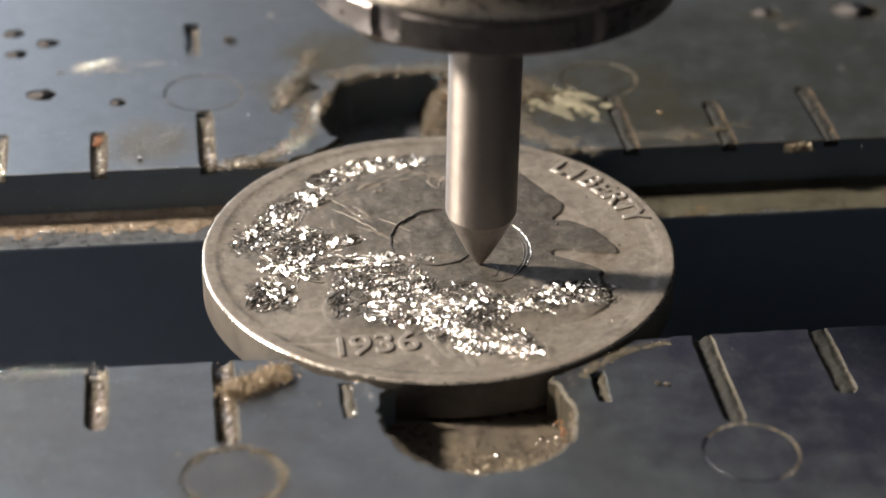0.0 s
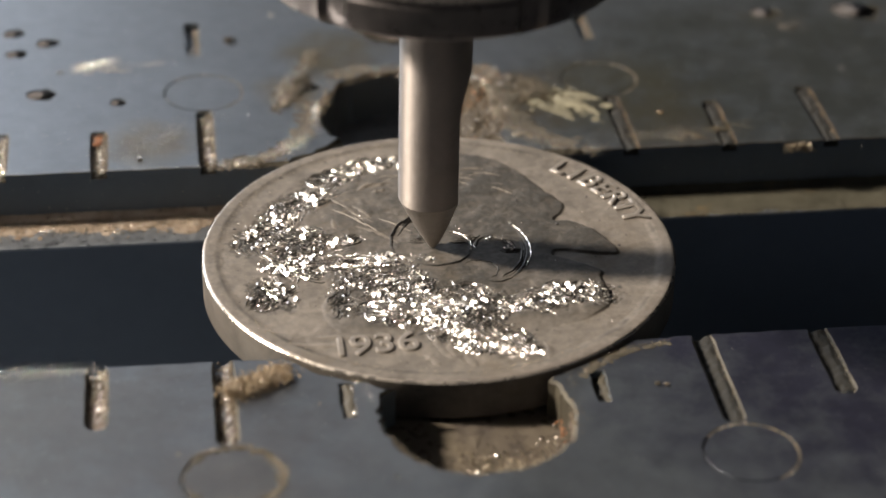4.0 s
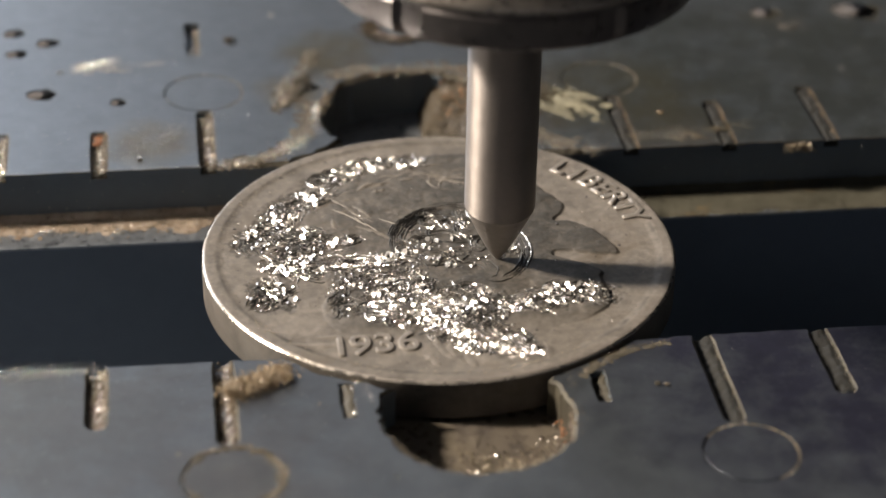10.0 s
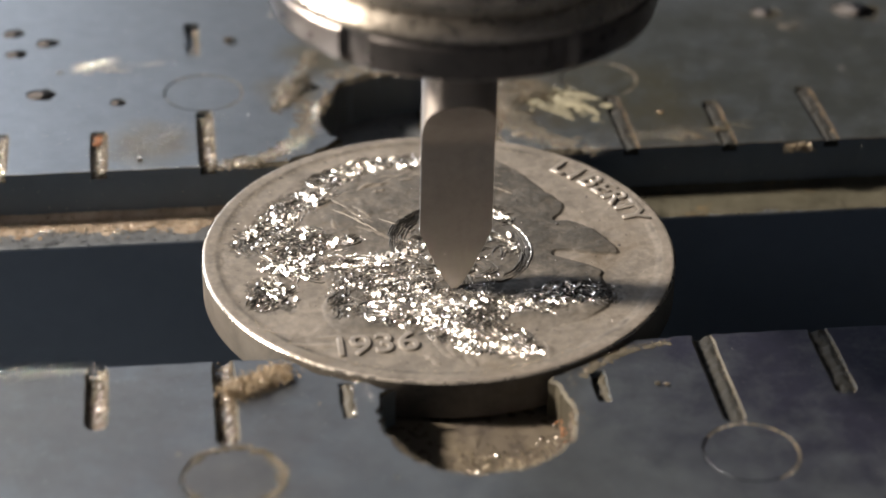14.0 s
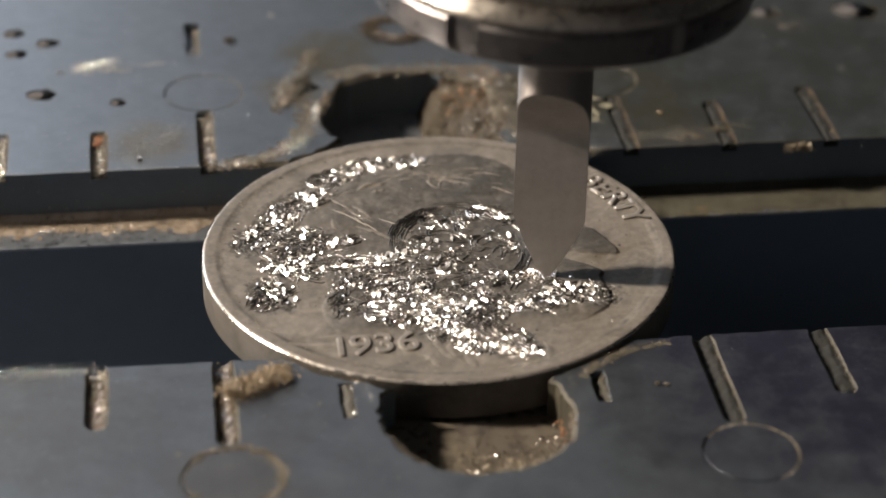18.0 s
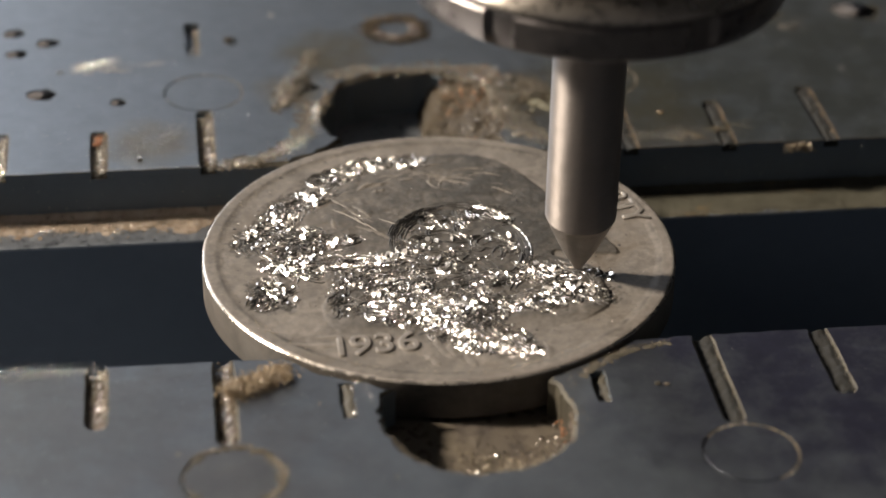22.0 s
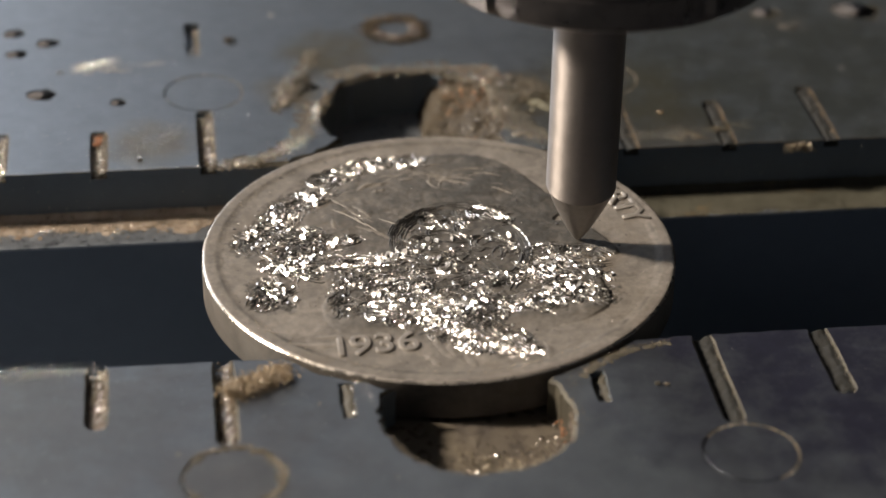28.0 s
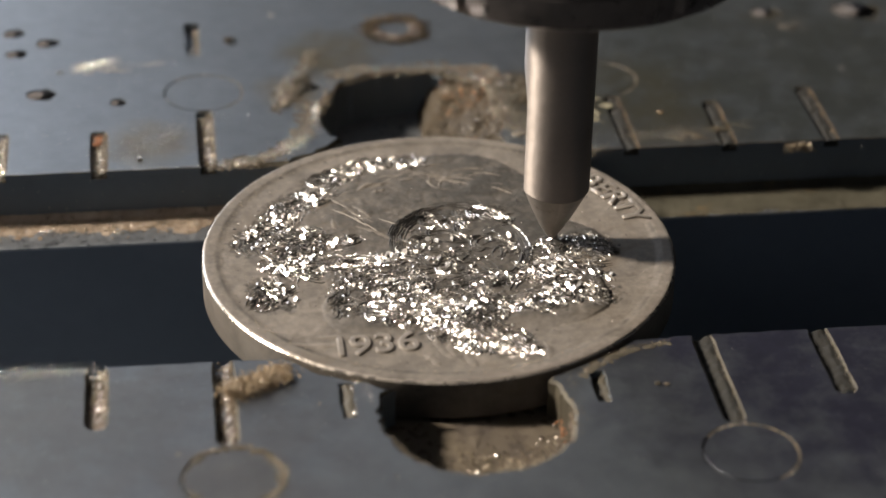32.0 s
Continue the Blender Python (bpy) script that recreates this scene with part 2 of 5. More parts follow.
def lathe(name, profile, mat, parent, seg=96, smooth=35, label="", teeth=None):
    """Turned solid round z from (radius, height) pairs; teeth(angle, ring) may pull a radius in."""
    verts, faces = [], []
    for k, (r, z) in enumerate(profile):
        for s in range(seg):
            a = 2 * math.pi * s / seg
            rr = r - (teeth(a, k) if teeth else 0)
            verts.append((rr * math.cos(a), rr * math.sin(a), z))
    for k in range(len(profile) - 1):
        for s in range(seg):
            u = (s + 1) % seg
            faces.append((k * seg + s, k * seg + u, (k + 1) * seg + u, (k + 1) * seg + s))
    faces.append(tuple(reversed(range(seg))))
    faces.append(tuple(range((len(profile) - 1) * seg, len(profile) * seg)))
    return link_mesh(name, verts, faces, mat, parent, smooth, label)


def fbm(x, y, z=0.0):
    return noise.fractal(Vector((x, y, z)), 0.9, 2.0, 4)


# ---- room: unseen, added to close the place and steer its light ----
def wall_with_window(name, axis, at, thick, span, height, win_u, win_z):
    """A wall in four pieces round an opening; sizes in millimetres."""
    (u0, u1), (z0, z1) = span, height
    pieces = ((u0, win_u[0], z0, z1), (win_u[1], u1, z0, z1), (win_u[0], win_u[1], z0, win_z[0]), (win_u[0], win_u[1], win_z[1], z1))
    bm = bmesh.new()
    for a, b, c, d in pieces:
        got = bmesh.ops.create_cube(bm, size=1.0)["verts"]
        lo, hi = ((at, a, c), (at + thick, b, d)) if axis == "x" else ((a, at, c), (b, at + thick, d))
        for v in got:
            v.co = Vector([(lo[i] + hi[i]) / 2 + v.co[i] * (hi[i] - lo[i]) for i in range(3)]) * MM
    me = bpy.data.meshes.new(name)
    bm.to_mesh(me)
    bm.free()
    me.materials.append(M_WALL)
    return tagged(new(name, me), "unseen grey wall, added round a window opening", "wall", kind="structure")


wall_with_window("wall_north", "y", 1600, 100, (-2100, 2100), (-960, 1700), (-1900, -150), (150, 1000))
wall_with_window("wall_west", "x", -2100, 100, (-1500, 1600), (-960, 1700), (0, 950), (950, 1650))
# unseen dark wall added to keep reflections dim on the right
tagged(box("wall_east", (2000, -1500, -960), (2100, 1600, 1700), M_WALL), "unseen dark grey wall, added to dim the right side", "wall", kind="structure")
# unseen paler wall added as a bounce for faces turned to the camera
tagged(box("wall_south", (-2100, -1600, -960), (2100, -1500, 1700), M_WALL_SOUTH), "unseen dull grey wall, added to bounce light", "wall", kind="structure")
# unseen ceiling added as a soft bounce from above
tagged(box("ceiling", (-2100, -1600, 1700), (2100, 1700, 1800), M_CEILING), "unseen light grey ceiling, added to bounce light", "ceiling", kind="structure")
tagged(box("floor", (-2100, -1600, -1060), (2100, 1700, -960), M_BENCH), "dark workshop floor", "floor", kind="structure")
tagged(box("workbench", (-900, -500, -80), (900, 700, -40), M_BENCH, bevel=3), "dark brown wooden workbench top under the vise", "workbench")
for bx in (-850, 790):
    for by in (-450, 590):
        box("bench_leg", (bx, by, -960), (bx + 60, by + 60, -80), M_BENCH, bpy.data.objects["workbench"], 2)


# ---- vise jaws ----
JAW_Z, LEDGE_Z, BASE_Z = -0.3, -2.8, -14.0
SLOT_W, SLOT_D = 0.76, 0.42


def arc(cx, cy, r, a0, a1, n):
    return [(cx + r * math.cos(radians(a0 + (a1 - a0) * k / n)), cy + r * math.sin(radians(a0 + (a1 - a0) * k / n))) for k in range(n + 1)]


def rough_line(pts, step, amount, seed):
    """Resampled polyline, worn by noise."""
    out = []
    for (x0, y0), (x1, y1) in zip(pts, pts[1:]):
        n = max(1, int(math.hypot(x1 - x0, y1 - y0) / step))
        out += [(x0 + (x1 - x0) * k / n, y0 + (y1 - y0) * k / n) for k in range(n)]
    out.append(pts[-1])
    return [(x + amount * fbm(x * 1.3, y * 1.3, seed), y + amount * fbm(x * 1.3 + 50, y * 1.3, seed)) for x, y in out]


def inset(loop, ds):
    """Loop moved inwards by d (outline counter-clockwise)."""
    out, n = [], len(loop)
    for i in range(n):
        d = ds[i]
        (ax, ay), (bx, by), (cx, cy) = loop[i - 1], loop[i], loop[(i + 1) % n]
        e, f = Vector((bx - ax, by - ay)), Vector((cx - bx, cy - by))
        if e.length < 1e-6 or f.length < 1e-6:
            out.append((bx, by))
            continue
        e.normalize(), f.normalize()
        m = Vector((-e.y, e.x)) + Vector((-f.y, f.x))
        if m.length < 0.3:
            out.append((bx, by))
            continue
        m.normalize()
        out.append((bx + m.x * d, by + m.y * d))
    return out


def worn_edge(x, y, chamfer):
    """Width of the worn edge: wide round the coin's notch and along the slots, narrow elsewhere."""
    if chamfer < 0.02:
        return chamfer
    near = max(0.0, min(1.0, (9.6 - abs(x)) / 1.5)) * max(0.0, min(1.0, (19.0 - abs(y)) / 1.0))
    in_slot = 1.0 if abs(x) > 9 and (9.0 < y < 16 or -15 < y < -8.0) else 0.0
    return max(0.01, chamfer + ((0.12 if y < 0 else 0.24) * near + (0.08 if y < 0 else 0.03) * in_slot) * (0.9 + 0.4 * fbm(x * 1.5, y * 1.5, 6)))


def plate(name, loops, top, bottom, chamfer, mat, parent, label=""):
    """A plate with holes: loops[0] is the outline, the others are holes; edges chamfered."""
    bm = bmesh.new()
    flat, bounds = [], []
    for k, loop in enumerate(loops):
        area = sum(x0 * y1 - x1 * y0 for (x0, y0), (x1, y1) in zip(loop, loop[1:] + loop[:1]))
        if (area > 0) != (k == 0):
            loop = loop[::-1]
        cs = [worn_edge(x, y, chamfer) if k == 0 else 0.015 for x, y in loop]
        inner = inset(loop, cs)
        rings = [[bm.verts.new((x * MM, y * MM, z * MM)) for (x, y), z in zip(pts, zs)] for pts, zs in ((loop, [bottom] * len(loop)), (loop, [top - 0.8 * c for c in cs]), (inner, [top] * len(loop)))]
        n = len(loop)
        for low_ring, up_ring in zip(rings, rings[1:]):
            for i in range(n):
                j = (i + 1) % n
                bm.faces.new((low_ring[i], low_ring[j], up_ring[j], up_ring[i]))
        bounds.append((len(flat), inner))
        flat += list(zip(inner, rings[2]))
    edges = [(o + i, o + (i + 1) % len(lp)) for o, lp in bounds for i in range(len(lp))]
    co, _, tris, origin, _, _ = delaunay_2d_cdt([Vector(p) for p, _ in flat], edges, [], 0, 1e-5)
    corner = [flat[o[0]][1] if o else bm.verts.new((c.x * MM, c.y * MM, top * MM)) for c, o in zip(co, origin)]
    mids = np.array([[sum(co[i].x for i in f) / 3, sum(co[i].y for i in f) / 3] for f in tris])
    odd = np.zeros(len(mids), bool)
    for _, lp in bounds:
        for (x0, y0), (x1, y1) in zip(lp, lp[1:] + lp[:1]):
            odd ^= ((y0 > mids[:, 1]) != (y1 > mids[:, 1])) & (mids[:, 0] < (x1 - x0) * (mids[:, 1] - y0) / (y1 - y0 + 1e-15) + x0)
    for f, inside in zip(tris, odd):
        ids = [corner[i] for i in f]
        if inside and len(set(ids)) == 3 and not bm.faces.get(ids):
            bm.faces.new(ids)
    bm.normal_update()
    for f in bm.faces:
        mid = f.calc_center_median() / MM
        near_notch = chamfer > 0.02 and 0.3 < f.normal.z and 8.0 < abs(mid.y) < 18.8
        grimy = mid.x > 2.5 and mid.x < (5.0 if mid.y < 0 else 8.5) and 9 < abs(mid.y) < 18.8
        f.material_index = 0 if abs(f.normal.z) > 0.9 else (4 if near_notch and mid.x > 9.6 and mid.y > 0 else 3 if near_notch else 4 if grimy else 3 if chamfer > 0.02 and mid.x > 9 and abs(mid.y) > 7 and abs(f.normal.x) > 0.5 else 1)
    ob = part(name, bm, mat, parent, label, 25)
    ob.data.materials.append(M_STEEL_CUT)
    ob.data.materials.append(M_GRIME)
    ob.data.materials.append(M_RIM)
    ob.data.materials.append(M_CRUST if loops[0][0][1] > 0 else M_SLOT_DIRT)
    return ob


def jaw(name, edge, side, slots, pins, holes, pits, notch, label):
    """One jaw: a slotted upper plate with a coin notch, over a ledge. side is +1 behind the coin, -1 before it."""
    root = new(name)
    tagged(root, label, "vise jaw", "vise jaws")
    far, left, right = edge + side * 45, -45, 55
    cx, cy, cr, half = notch
    coin_r = 10.8
    # edge line with the ground-out coin arc and the deeper round notch
    xa = math.sqrt(coin_r ** 2 - edge ** 2)
    ya = math.sqrt(coin_r ** 2 - half ** 2)
    path = [(left, edge)]
    for x, depth in sorted(slots):
        if abs(x) > half + 1.6:
            path.append((x, edge))
    deep = [p for p in arc(0, 0, coin_r, math.degrees(math.atan2(side * abs(edge), -xa)), math.degrees(math.atan2(side * ya, -half)), 8)]
    bowl = arc(cx, side * cy, cr, side * (180 + 35), side * -35, 28)
    deep2 = [(-x, y) for x, y in reversed(deep)]
    line_l = rough_line([(left, edge), (-xa, edge)], 0.3, 0.06, 3)
    line_m = rough_line(deep + bowl + deep2, 0.25, 0.22, 5)
    line_r = rough_line([(xa, edge), (right, edge)], 0.3, 0.06, 7)
    lower = line_l + line_m + line_r
    upper = []
    for x, y in lower:
        hit_slot = [s for s in slots if abs(x - s[0]) < SLOT_W / 2 and abs(x) > half + 0.3]
        upper.append((x, y, hit_slot[0] if hit_slot else None))
    front_line, inside = [], None
    for x, y, s in upper:
        if s and inside != s:
            w = SLOT_W / 2
            front_line += [(s[0] - w, y), (s[0] - w * 0.9, y + side * 0.3)]
            front_line += [(sx + 0.05 * fbm(sx * 2, k), edge + side * (0.5 + (s[1] - 0.6) * k / 10)) for k, sx in ((k, s[0] - w) for k in range(11))]
            front_line += [(s[0] - w * 0.6, edge + side * (s[1] + 0.12)), (s[0] + w * 0.6, edge + side * (s[1] + 0.12))]
            front_line += [(sx + 0.05 * fbm(sx * 2, k), edge + side * (0.5 + (s[1] - 0.6) * k / 10)) for k, sx in ((k, s[0] + w) for k in range(10, -1, -1))]
            front_line += [(s[0] + w, y)]
        elif not s:
            front_line.append((x, y))
        inside = s
    back = [(right, far), (left, far)]
    hole_loops = [arc(px, py, pr, 0, 360, 40)[:-1] for px, py, pr in pins]
    for px, py, pr in pits:
        hole_loops.append([(px + (x - px) * (1.2 + 0.3 * fbm(x, y, 8)), y + 0.12 * fbm(x * 2, y * 2, 6)) for x, y in arc(px, py, pr, 0, 360, 22)[:-1]])
    for hx, hy, hw, hd in holes:
        hole_loops.append([(x + 0.08 * fbm(x, y, 2), y + 0.08 * fbm(x, y, 9)) for x, y in
                           rough_line([(hx - hw, hy - hd), (hx + hw, hy - hd), (hx + hw, hy + hd), (hx - hw, hy + hd), (hx - hw, hy - hd)], 0.3, 0.05, 4)[:-1]])
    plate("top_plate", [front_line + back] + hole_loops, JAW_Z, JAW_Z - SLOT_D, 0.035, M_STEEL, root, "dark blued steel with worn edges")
    plate("under_plate", [lower + back], JAW_Z - SLOT_D, LEDGE_Z, 0.01, M_STEEL_CUT, root, "dark cut steel wall of the coin notch")
    y0, y1 = sorted((edge - side * 2.68, far))
    box("jaw_body", (left, y0, -20.0), (right, y1, LEDGE_Z - 0.12), M_BODY, root, 0.03, "dark steel body of the jaw")
    box("ledge", (left, y0 + 0.01, LEDGE_Z - 0.12), (right, y1, LEDGE_Z), M_LEDGE, root, 0.05, "worn lower step of the jaw")
    for px, py, pr in pins:
        r = pr - 0.1
        lathe("dowel_pin", [(r, JAW_Z - SLOT_D), (r, JAW_Z - 0.014), (r - 0.004, JAW_Z - 0.01)], M_STEEL, root, 48).data.transform(pose(px * MM, py * MM, 0))
    for px, py, pr in pits:
        dish = [(1.75 * pr * u, JAW_Z - 0.05 - 0.08 * (1 - u * u)) for u in (0.02, 0.25, 0.5, 0.75, 1.0)]
        lathe("pit", dish, M_PIT, root, 24, 180, "dark shallow pit in the steel").location = (px * MM, py * MM, 0)
    return root


BACK_EDGE, FRONT_EDGE = 8.85, -7.85
BACK_SLOTS = [(-20, 4.0), (-15.2, 3.9), (-9.98, 5.6), (10.8, 5.4), (15.75, 4.4), (20.95, 5.6)]
FRONT_SLOTS = [(-15.15, 4.2), (-9.97, 5.7), (10.4, 6.2), (15.5, 4.65)]
back_jaw = jaw("vise_jaw", BACK_EDGE, 1, BACK_SLOTS,
               [(-9.95, 16.7, 2.03), (10.6, 16.45, 2.0)], [(-10.3, 23.0, 0.4, 2.0), (10.9, 22.9, 0.35, 1.6)],
               [(-18.0, 23.2, 0.55), (-18.1, 17.2, 0.62), (-14.3, 16.0, 0.35), (-19.6, 22.0, 0.5), (-19.8, 24.5, 0.5), (21.4, 23.7, 0.7), (22.2, 21.9, 0.45), (-4.75, 16.9, 0.6), (26.6, 23.6, 1.1)], (0.5, 13.7, 4.6, 4.5),
               "blued steel vise jaw, slotted and notched, behind the coin")
front_jaw = jaw("vise_jaw", FRONT_EDGE, -1, FRONT_SLOTS,
                [(-9.9, -15.9, 2.03), (10.5, -16.3, 1.95)], [(5.4, -11.2, 0.3, 1.1), (-5.05, -11.2, 0.3, 1.2)], [], (0.1, 12.7, 3.9, 4.1),
                "blued steel vise jaw, slotted and notched, before the coin")
vise = new("vise")
tagged(vise, "dark steel vise bed with a slide plate between jaws", "vise")
box("bed", (-45, -50, -40), (55, 55, -20.0), M_BED, vise, 1.0)
box("slide_plate", (-45, -5.1, -20.0), (55, 6.1, BASE_Z), M_BED, vise, 0.2)


def lumps(name, spots, mat, parent, label, flat=0.7):
    """Many small uneven crumbs in one mesh; spots are (x, y, z, radius)."""
    bm = bmesh.new()
    bmesh.ops.create_icosphere(bm, subdivisions=1, radius=1.0)
    bv, bf = [v.co.copy() for v in bm.verts], [[v.index for v in f.verts] for f in bm.faces]
    bm.free()
    verts, faces = [], []
    for x, y, z, r in spots:
        turn = Euler((random.uniform(0, 6), random.uniform(0, 6), random.uniform(0, 6))).to_matrix()
        o = len(verts)
        for v in bv:
            w = turn @ (v * random.uniform(0.55, 1.25))
            verts.append((x + w.x * r, y + w.y * r, z + w.z * r * flat))
        faces += [[o + i for i in f] for f in bf]
    ob = link_mesh(name, verts, faces, mat, parent, None, label)
    return tagged(ob, kind="stuff")


def along(pts, n, spread, z0, z1, r0, r1):
    """Spots strewn along a polyline."""
    out = []
    for _ in range(int(n * 3.2)):
        k = random.randrange(len(pts) - 1)
        u = random.random()
        x = pts[k][0] + (pts[k + 1][0] - pts[k][0]) * u + random.gauss(0, spread)
        y = pts[k][1] + (pts[k + 1][1] - pts[k][1]) * u + random.gauss(0, spread)
        out.append((x, y, random.uniform(z0, z1), 0.42 * r0 * (r1 / r0) ** random.random()))
    return out


random.seed(11)
top = JAW_Z
# grime round the notch behind the coin
crust = along([(-9.5, 8.9), (-7.5, 9.2), (-6.6, 9.7), (-4.9, 11.5), (-4.7, 13.1)], 560, 0.2, top - 0.2, top + 0.05, 0.04, 0.15)
crust += along([(-4.7, 13.1), (-4.0, 14.9), (-3.6, 16.4), (-3.0, 18.0), (-1.4, 18.2), (0.6, 18.3), (3.4, 18.2)], 340, 0.2, top - 0.25, top + 0.04, 0.05, 0.2)
crust += along([(-4.0, 20.7), (-4.4, 19.9), (-5.1, 16.8), (-5.6, 15.8), (-6.1, 14.7)], 230, 0.2, top - 0.04, top + 0.16, 0.03, 0.13)
crust += along([(-5.4, 17.2), (-5.9, 16.0), (-4.9, 15.2), (-5.0, 13.0)], 130, 0.25, top - 0.06, top + 0.05, 0.04, 0.2)
crust += along([(3.2, 18.5), (4.6, 18.0), (5.1, 15.3), (4.9, 13.8), (5.0, 12.2), (5.4, 11.0), (6.2, 10.2), (7.2, 9.4), (9.5, 9.0)], 760, 0.22, top - 0.2, top + 0.07, 0.04, 0.16)
crust += along([(5.4, 17.2), (7.2, 16.2), (6.6, 14.6)], 160, 0.5, top - 0.03, top + 0.04, 0.04, 0.16)
crust += along([(10.8, 10.2), (13.2, 10.3), (15.2, 9.6)], 60, 0.4, top - 0.01, top + 0.01, 0.03, 0.09)
crust += along([(18.6, 8.8), (19.9, 8.75)], 60, 0.14, top - 0.5, top - 0.1, 0.1, 0.28)
crust += along([(-10.1, 21.2), (-10.1, 24.8)], 70, 0.1, top - 0.5, top - 0.1, 0.06, 0.2) + along([(11.1, 21.5), (11.1, 24.3)], 60, 0.1, top - 0.5, top, 0.06, 0.2)
slope_v, slope_f = [], []
for i in range(60):
    for j in range(60):
        x, y = -4.5 + 9.9 * i / 59, 10.2 + 8.2 * j / 59
        rise = max(0.0, min(1.0, (x - 0.28 * (y - 12.6) - 0.2 + 0.7 * fbm(x * 0.8, y * 0.8, 5)) / 4.6 + 0.9 * max(0.0, (y - 15.6) / 3.0) * min(1.0, max(0.0, (x - 1.2) / 1.6))))
        slope_v.append((x, y, LEDGE_Z - 0.09 + 0.14 * min(1.0, 14 * rise) + (top - LEDGE_Z - 0.1) * rise ** 0.8 + 0.12 * fbm(x * 1.2, y * 1.2, 3) * min(1.0, 4 * rise) * (1 - rise) + 0.05 * fbm(x * 5, y * 5, 8) * min(1.0, 14 * rise)))
for i in range(59):
    for j in range(59):
        slope_f.append((i * 60 + j, (i + 1) * 60 + j, (i + 1) * 60 + j + 1, i * 60 + j + 1))
slope_v = [(x, y, min(z, top - 0.03)) for x, y, z in slope_v]
link_mesh("packed_crust", slope_v, slope_f, M_CRUST, back_jaw, 180, "slope of brown glittering crust packed into the notch")
pebble = [(x + random.gauss(0, 0.1), y + random.gauss(0, 0.1), z + 0.02, random.uniform(0.02, 0.08)) for x, y, z in random.sample([p for p in slope_v if p[2] > -2.3], 500)]
lumps("crumb_layer", pebble, M_CRUST, back_jaw, "tan crumbs on the crust")
gold = [(x + random.gauss(0, 0.08), y + random.gauss(0, 0.08), z + 0.03, random.uniform(0.03, 0.1)) for x, y, z in slope_v if (x > 2.2 and y > 14.8 and random.random() < 0.34) or (1.0 < x < 3.4 and y < 12.0 and random.random() < 0.3) or (x > 4.2 and random.random() < 0.2)]
rusty = [(x + random.gauss(0, 0.06), y + random.gauss(0, 0.06), z + 0.05, random.uniform(0.03, 0.09)) for x, y, z in slope_v if ((x > 2.4 and y > 15.4) or (1.2 < x < 3.6 and y < 11.8)) and random.random() < 0.2]
lumps("rust_crumb_layer", rusty, M_RUST, back_jaw, "orange-brown rust crumbs on the crust")
lumps("golden_crumb_layer", gold, M_GOLD, back_jaw, "golden-brown glittering crumbs on the crust")
film_spots = along([(-9.5, 9.1), (-7.5, 9.5), (-6.6, 10.0), (-5.2, 11.6), (-5.0, 13.1), (-4.5, 15)], 60, 0.2, top - 0.01, top + 0.01, 0.3, 0.8)
film_spots += along([(-4.0, 20.7), (-4.4, 19.9), (-5.1, 16.8), (-5.6, 15.8), (-6.1, 14.7)], 60, 0.22, top - 0.01, top + 0.01, 0.25, 0.7)
film_spots += along([(-3.4, 18.2), (-1.4, 18.6), (2.0, 18.7), (4.8, 18.2), (5.5, 15.3), (5.5, 12.2), (6.4, 10.6), (8.0, 9.5)], 110, 0.3, top - 0.01, top + 0.01, 0.3, 0.8)
lumps("grime_film", film_spots, M_RIM, back_jaw, "tan oily film on the steel", 0.07)
crust = [g for g in crust if not (g[0] < 1.5 and math.hypot(g[0] - 0.5, g[1] - 13.7) < 4.3)]
lumps("grime", crust, M_GRIME, back_jaw, "brown oily grime caked round the notch")
glints = along([(-9.5, 8.9), (-6, 10), (-4.7, 12), (-4.2, 15)], 220, 0.28, top, top + 0.1, 0.03, 0.1)
glints += along([(3.4, 17.6), (5.3, 16), (4.7, 12), (6.4, 9.6), (9, 9.1)], 260, 0.4, top - 0.1, top + 0.12, 0.03, 0.1) + along([(-3.4, 18.2), (-1.4, 18.6), (2.0, 18.7), (4.8, 18.2)], 60, 0.2, top, top + 0.08, 0.03, 0.09) + along([(-22, 8.95), (-10, 8.95)], 60, 0.06, top - 0.02, top + 0.02, 0.03, 0.08)
glints += [(x, y, z + 0.08, random.uniform(0.02, 0.065)) for x, y, z in random.sample([p for p in slope_v if p[0] > 2.0 and p[2] > -1.9], 220)]
glints += along([(-4.9, 18.6), (-5.8, 16.8), (-6.3, 14.9)], 90, 0.38, top, top + 0.14, 0.03, 0.1)
glints += along([(10.8, 10.2), (13.2, 10.3), (16.6, 9.6)], 34, 0.55, top, top + 0.04, 0.02, 0.07)
glints += along([(5.4, 17.2), (7.2, 16.2), (8.6, 15.6)], 26, 0.4, top, top + 0.04, 0.02, 0.06)
glints += along([(-14.5, 9.6), (-13, 11.5), (-11.5, 13)], 190, 0.8, top, top + 0.03, 0.02, 0.07)
glints += along([(-16.6, 20.0), (-14.7, 20.7)], 34, 0.18, top, top + 0.05, 0.06, 0.23)
glints += along([(-16.4, 20.2), (-12.4, 20.2)], 40, 0.3, top, top + 0.03, 0.03, 0.1)
glints += along([(-21, 12), (-7, 13)], 70, 1.8, top, top + 0.02, 0.02, 0.06) + along([(8, 12), (22, 12)], 40, 2.0, top, top + 0.02, 0.015, 0.045)
glints += along([(-20, 20), (22, 20)], 110, 2.5, top, top + 0.02, 0.02, 0.07)
glints = [g for g in glints if not (g[0] < 2.0 and math.hypot(g[0] - 0.5, g[1] - 13.7) < 4.75)]
lumps("metal_specks", glints, M_SPECK, back_jaw, "tiny bright metal specks")
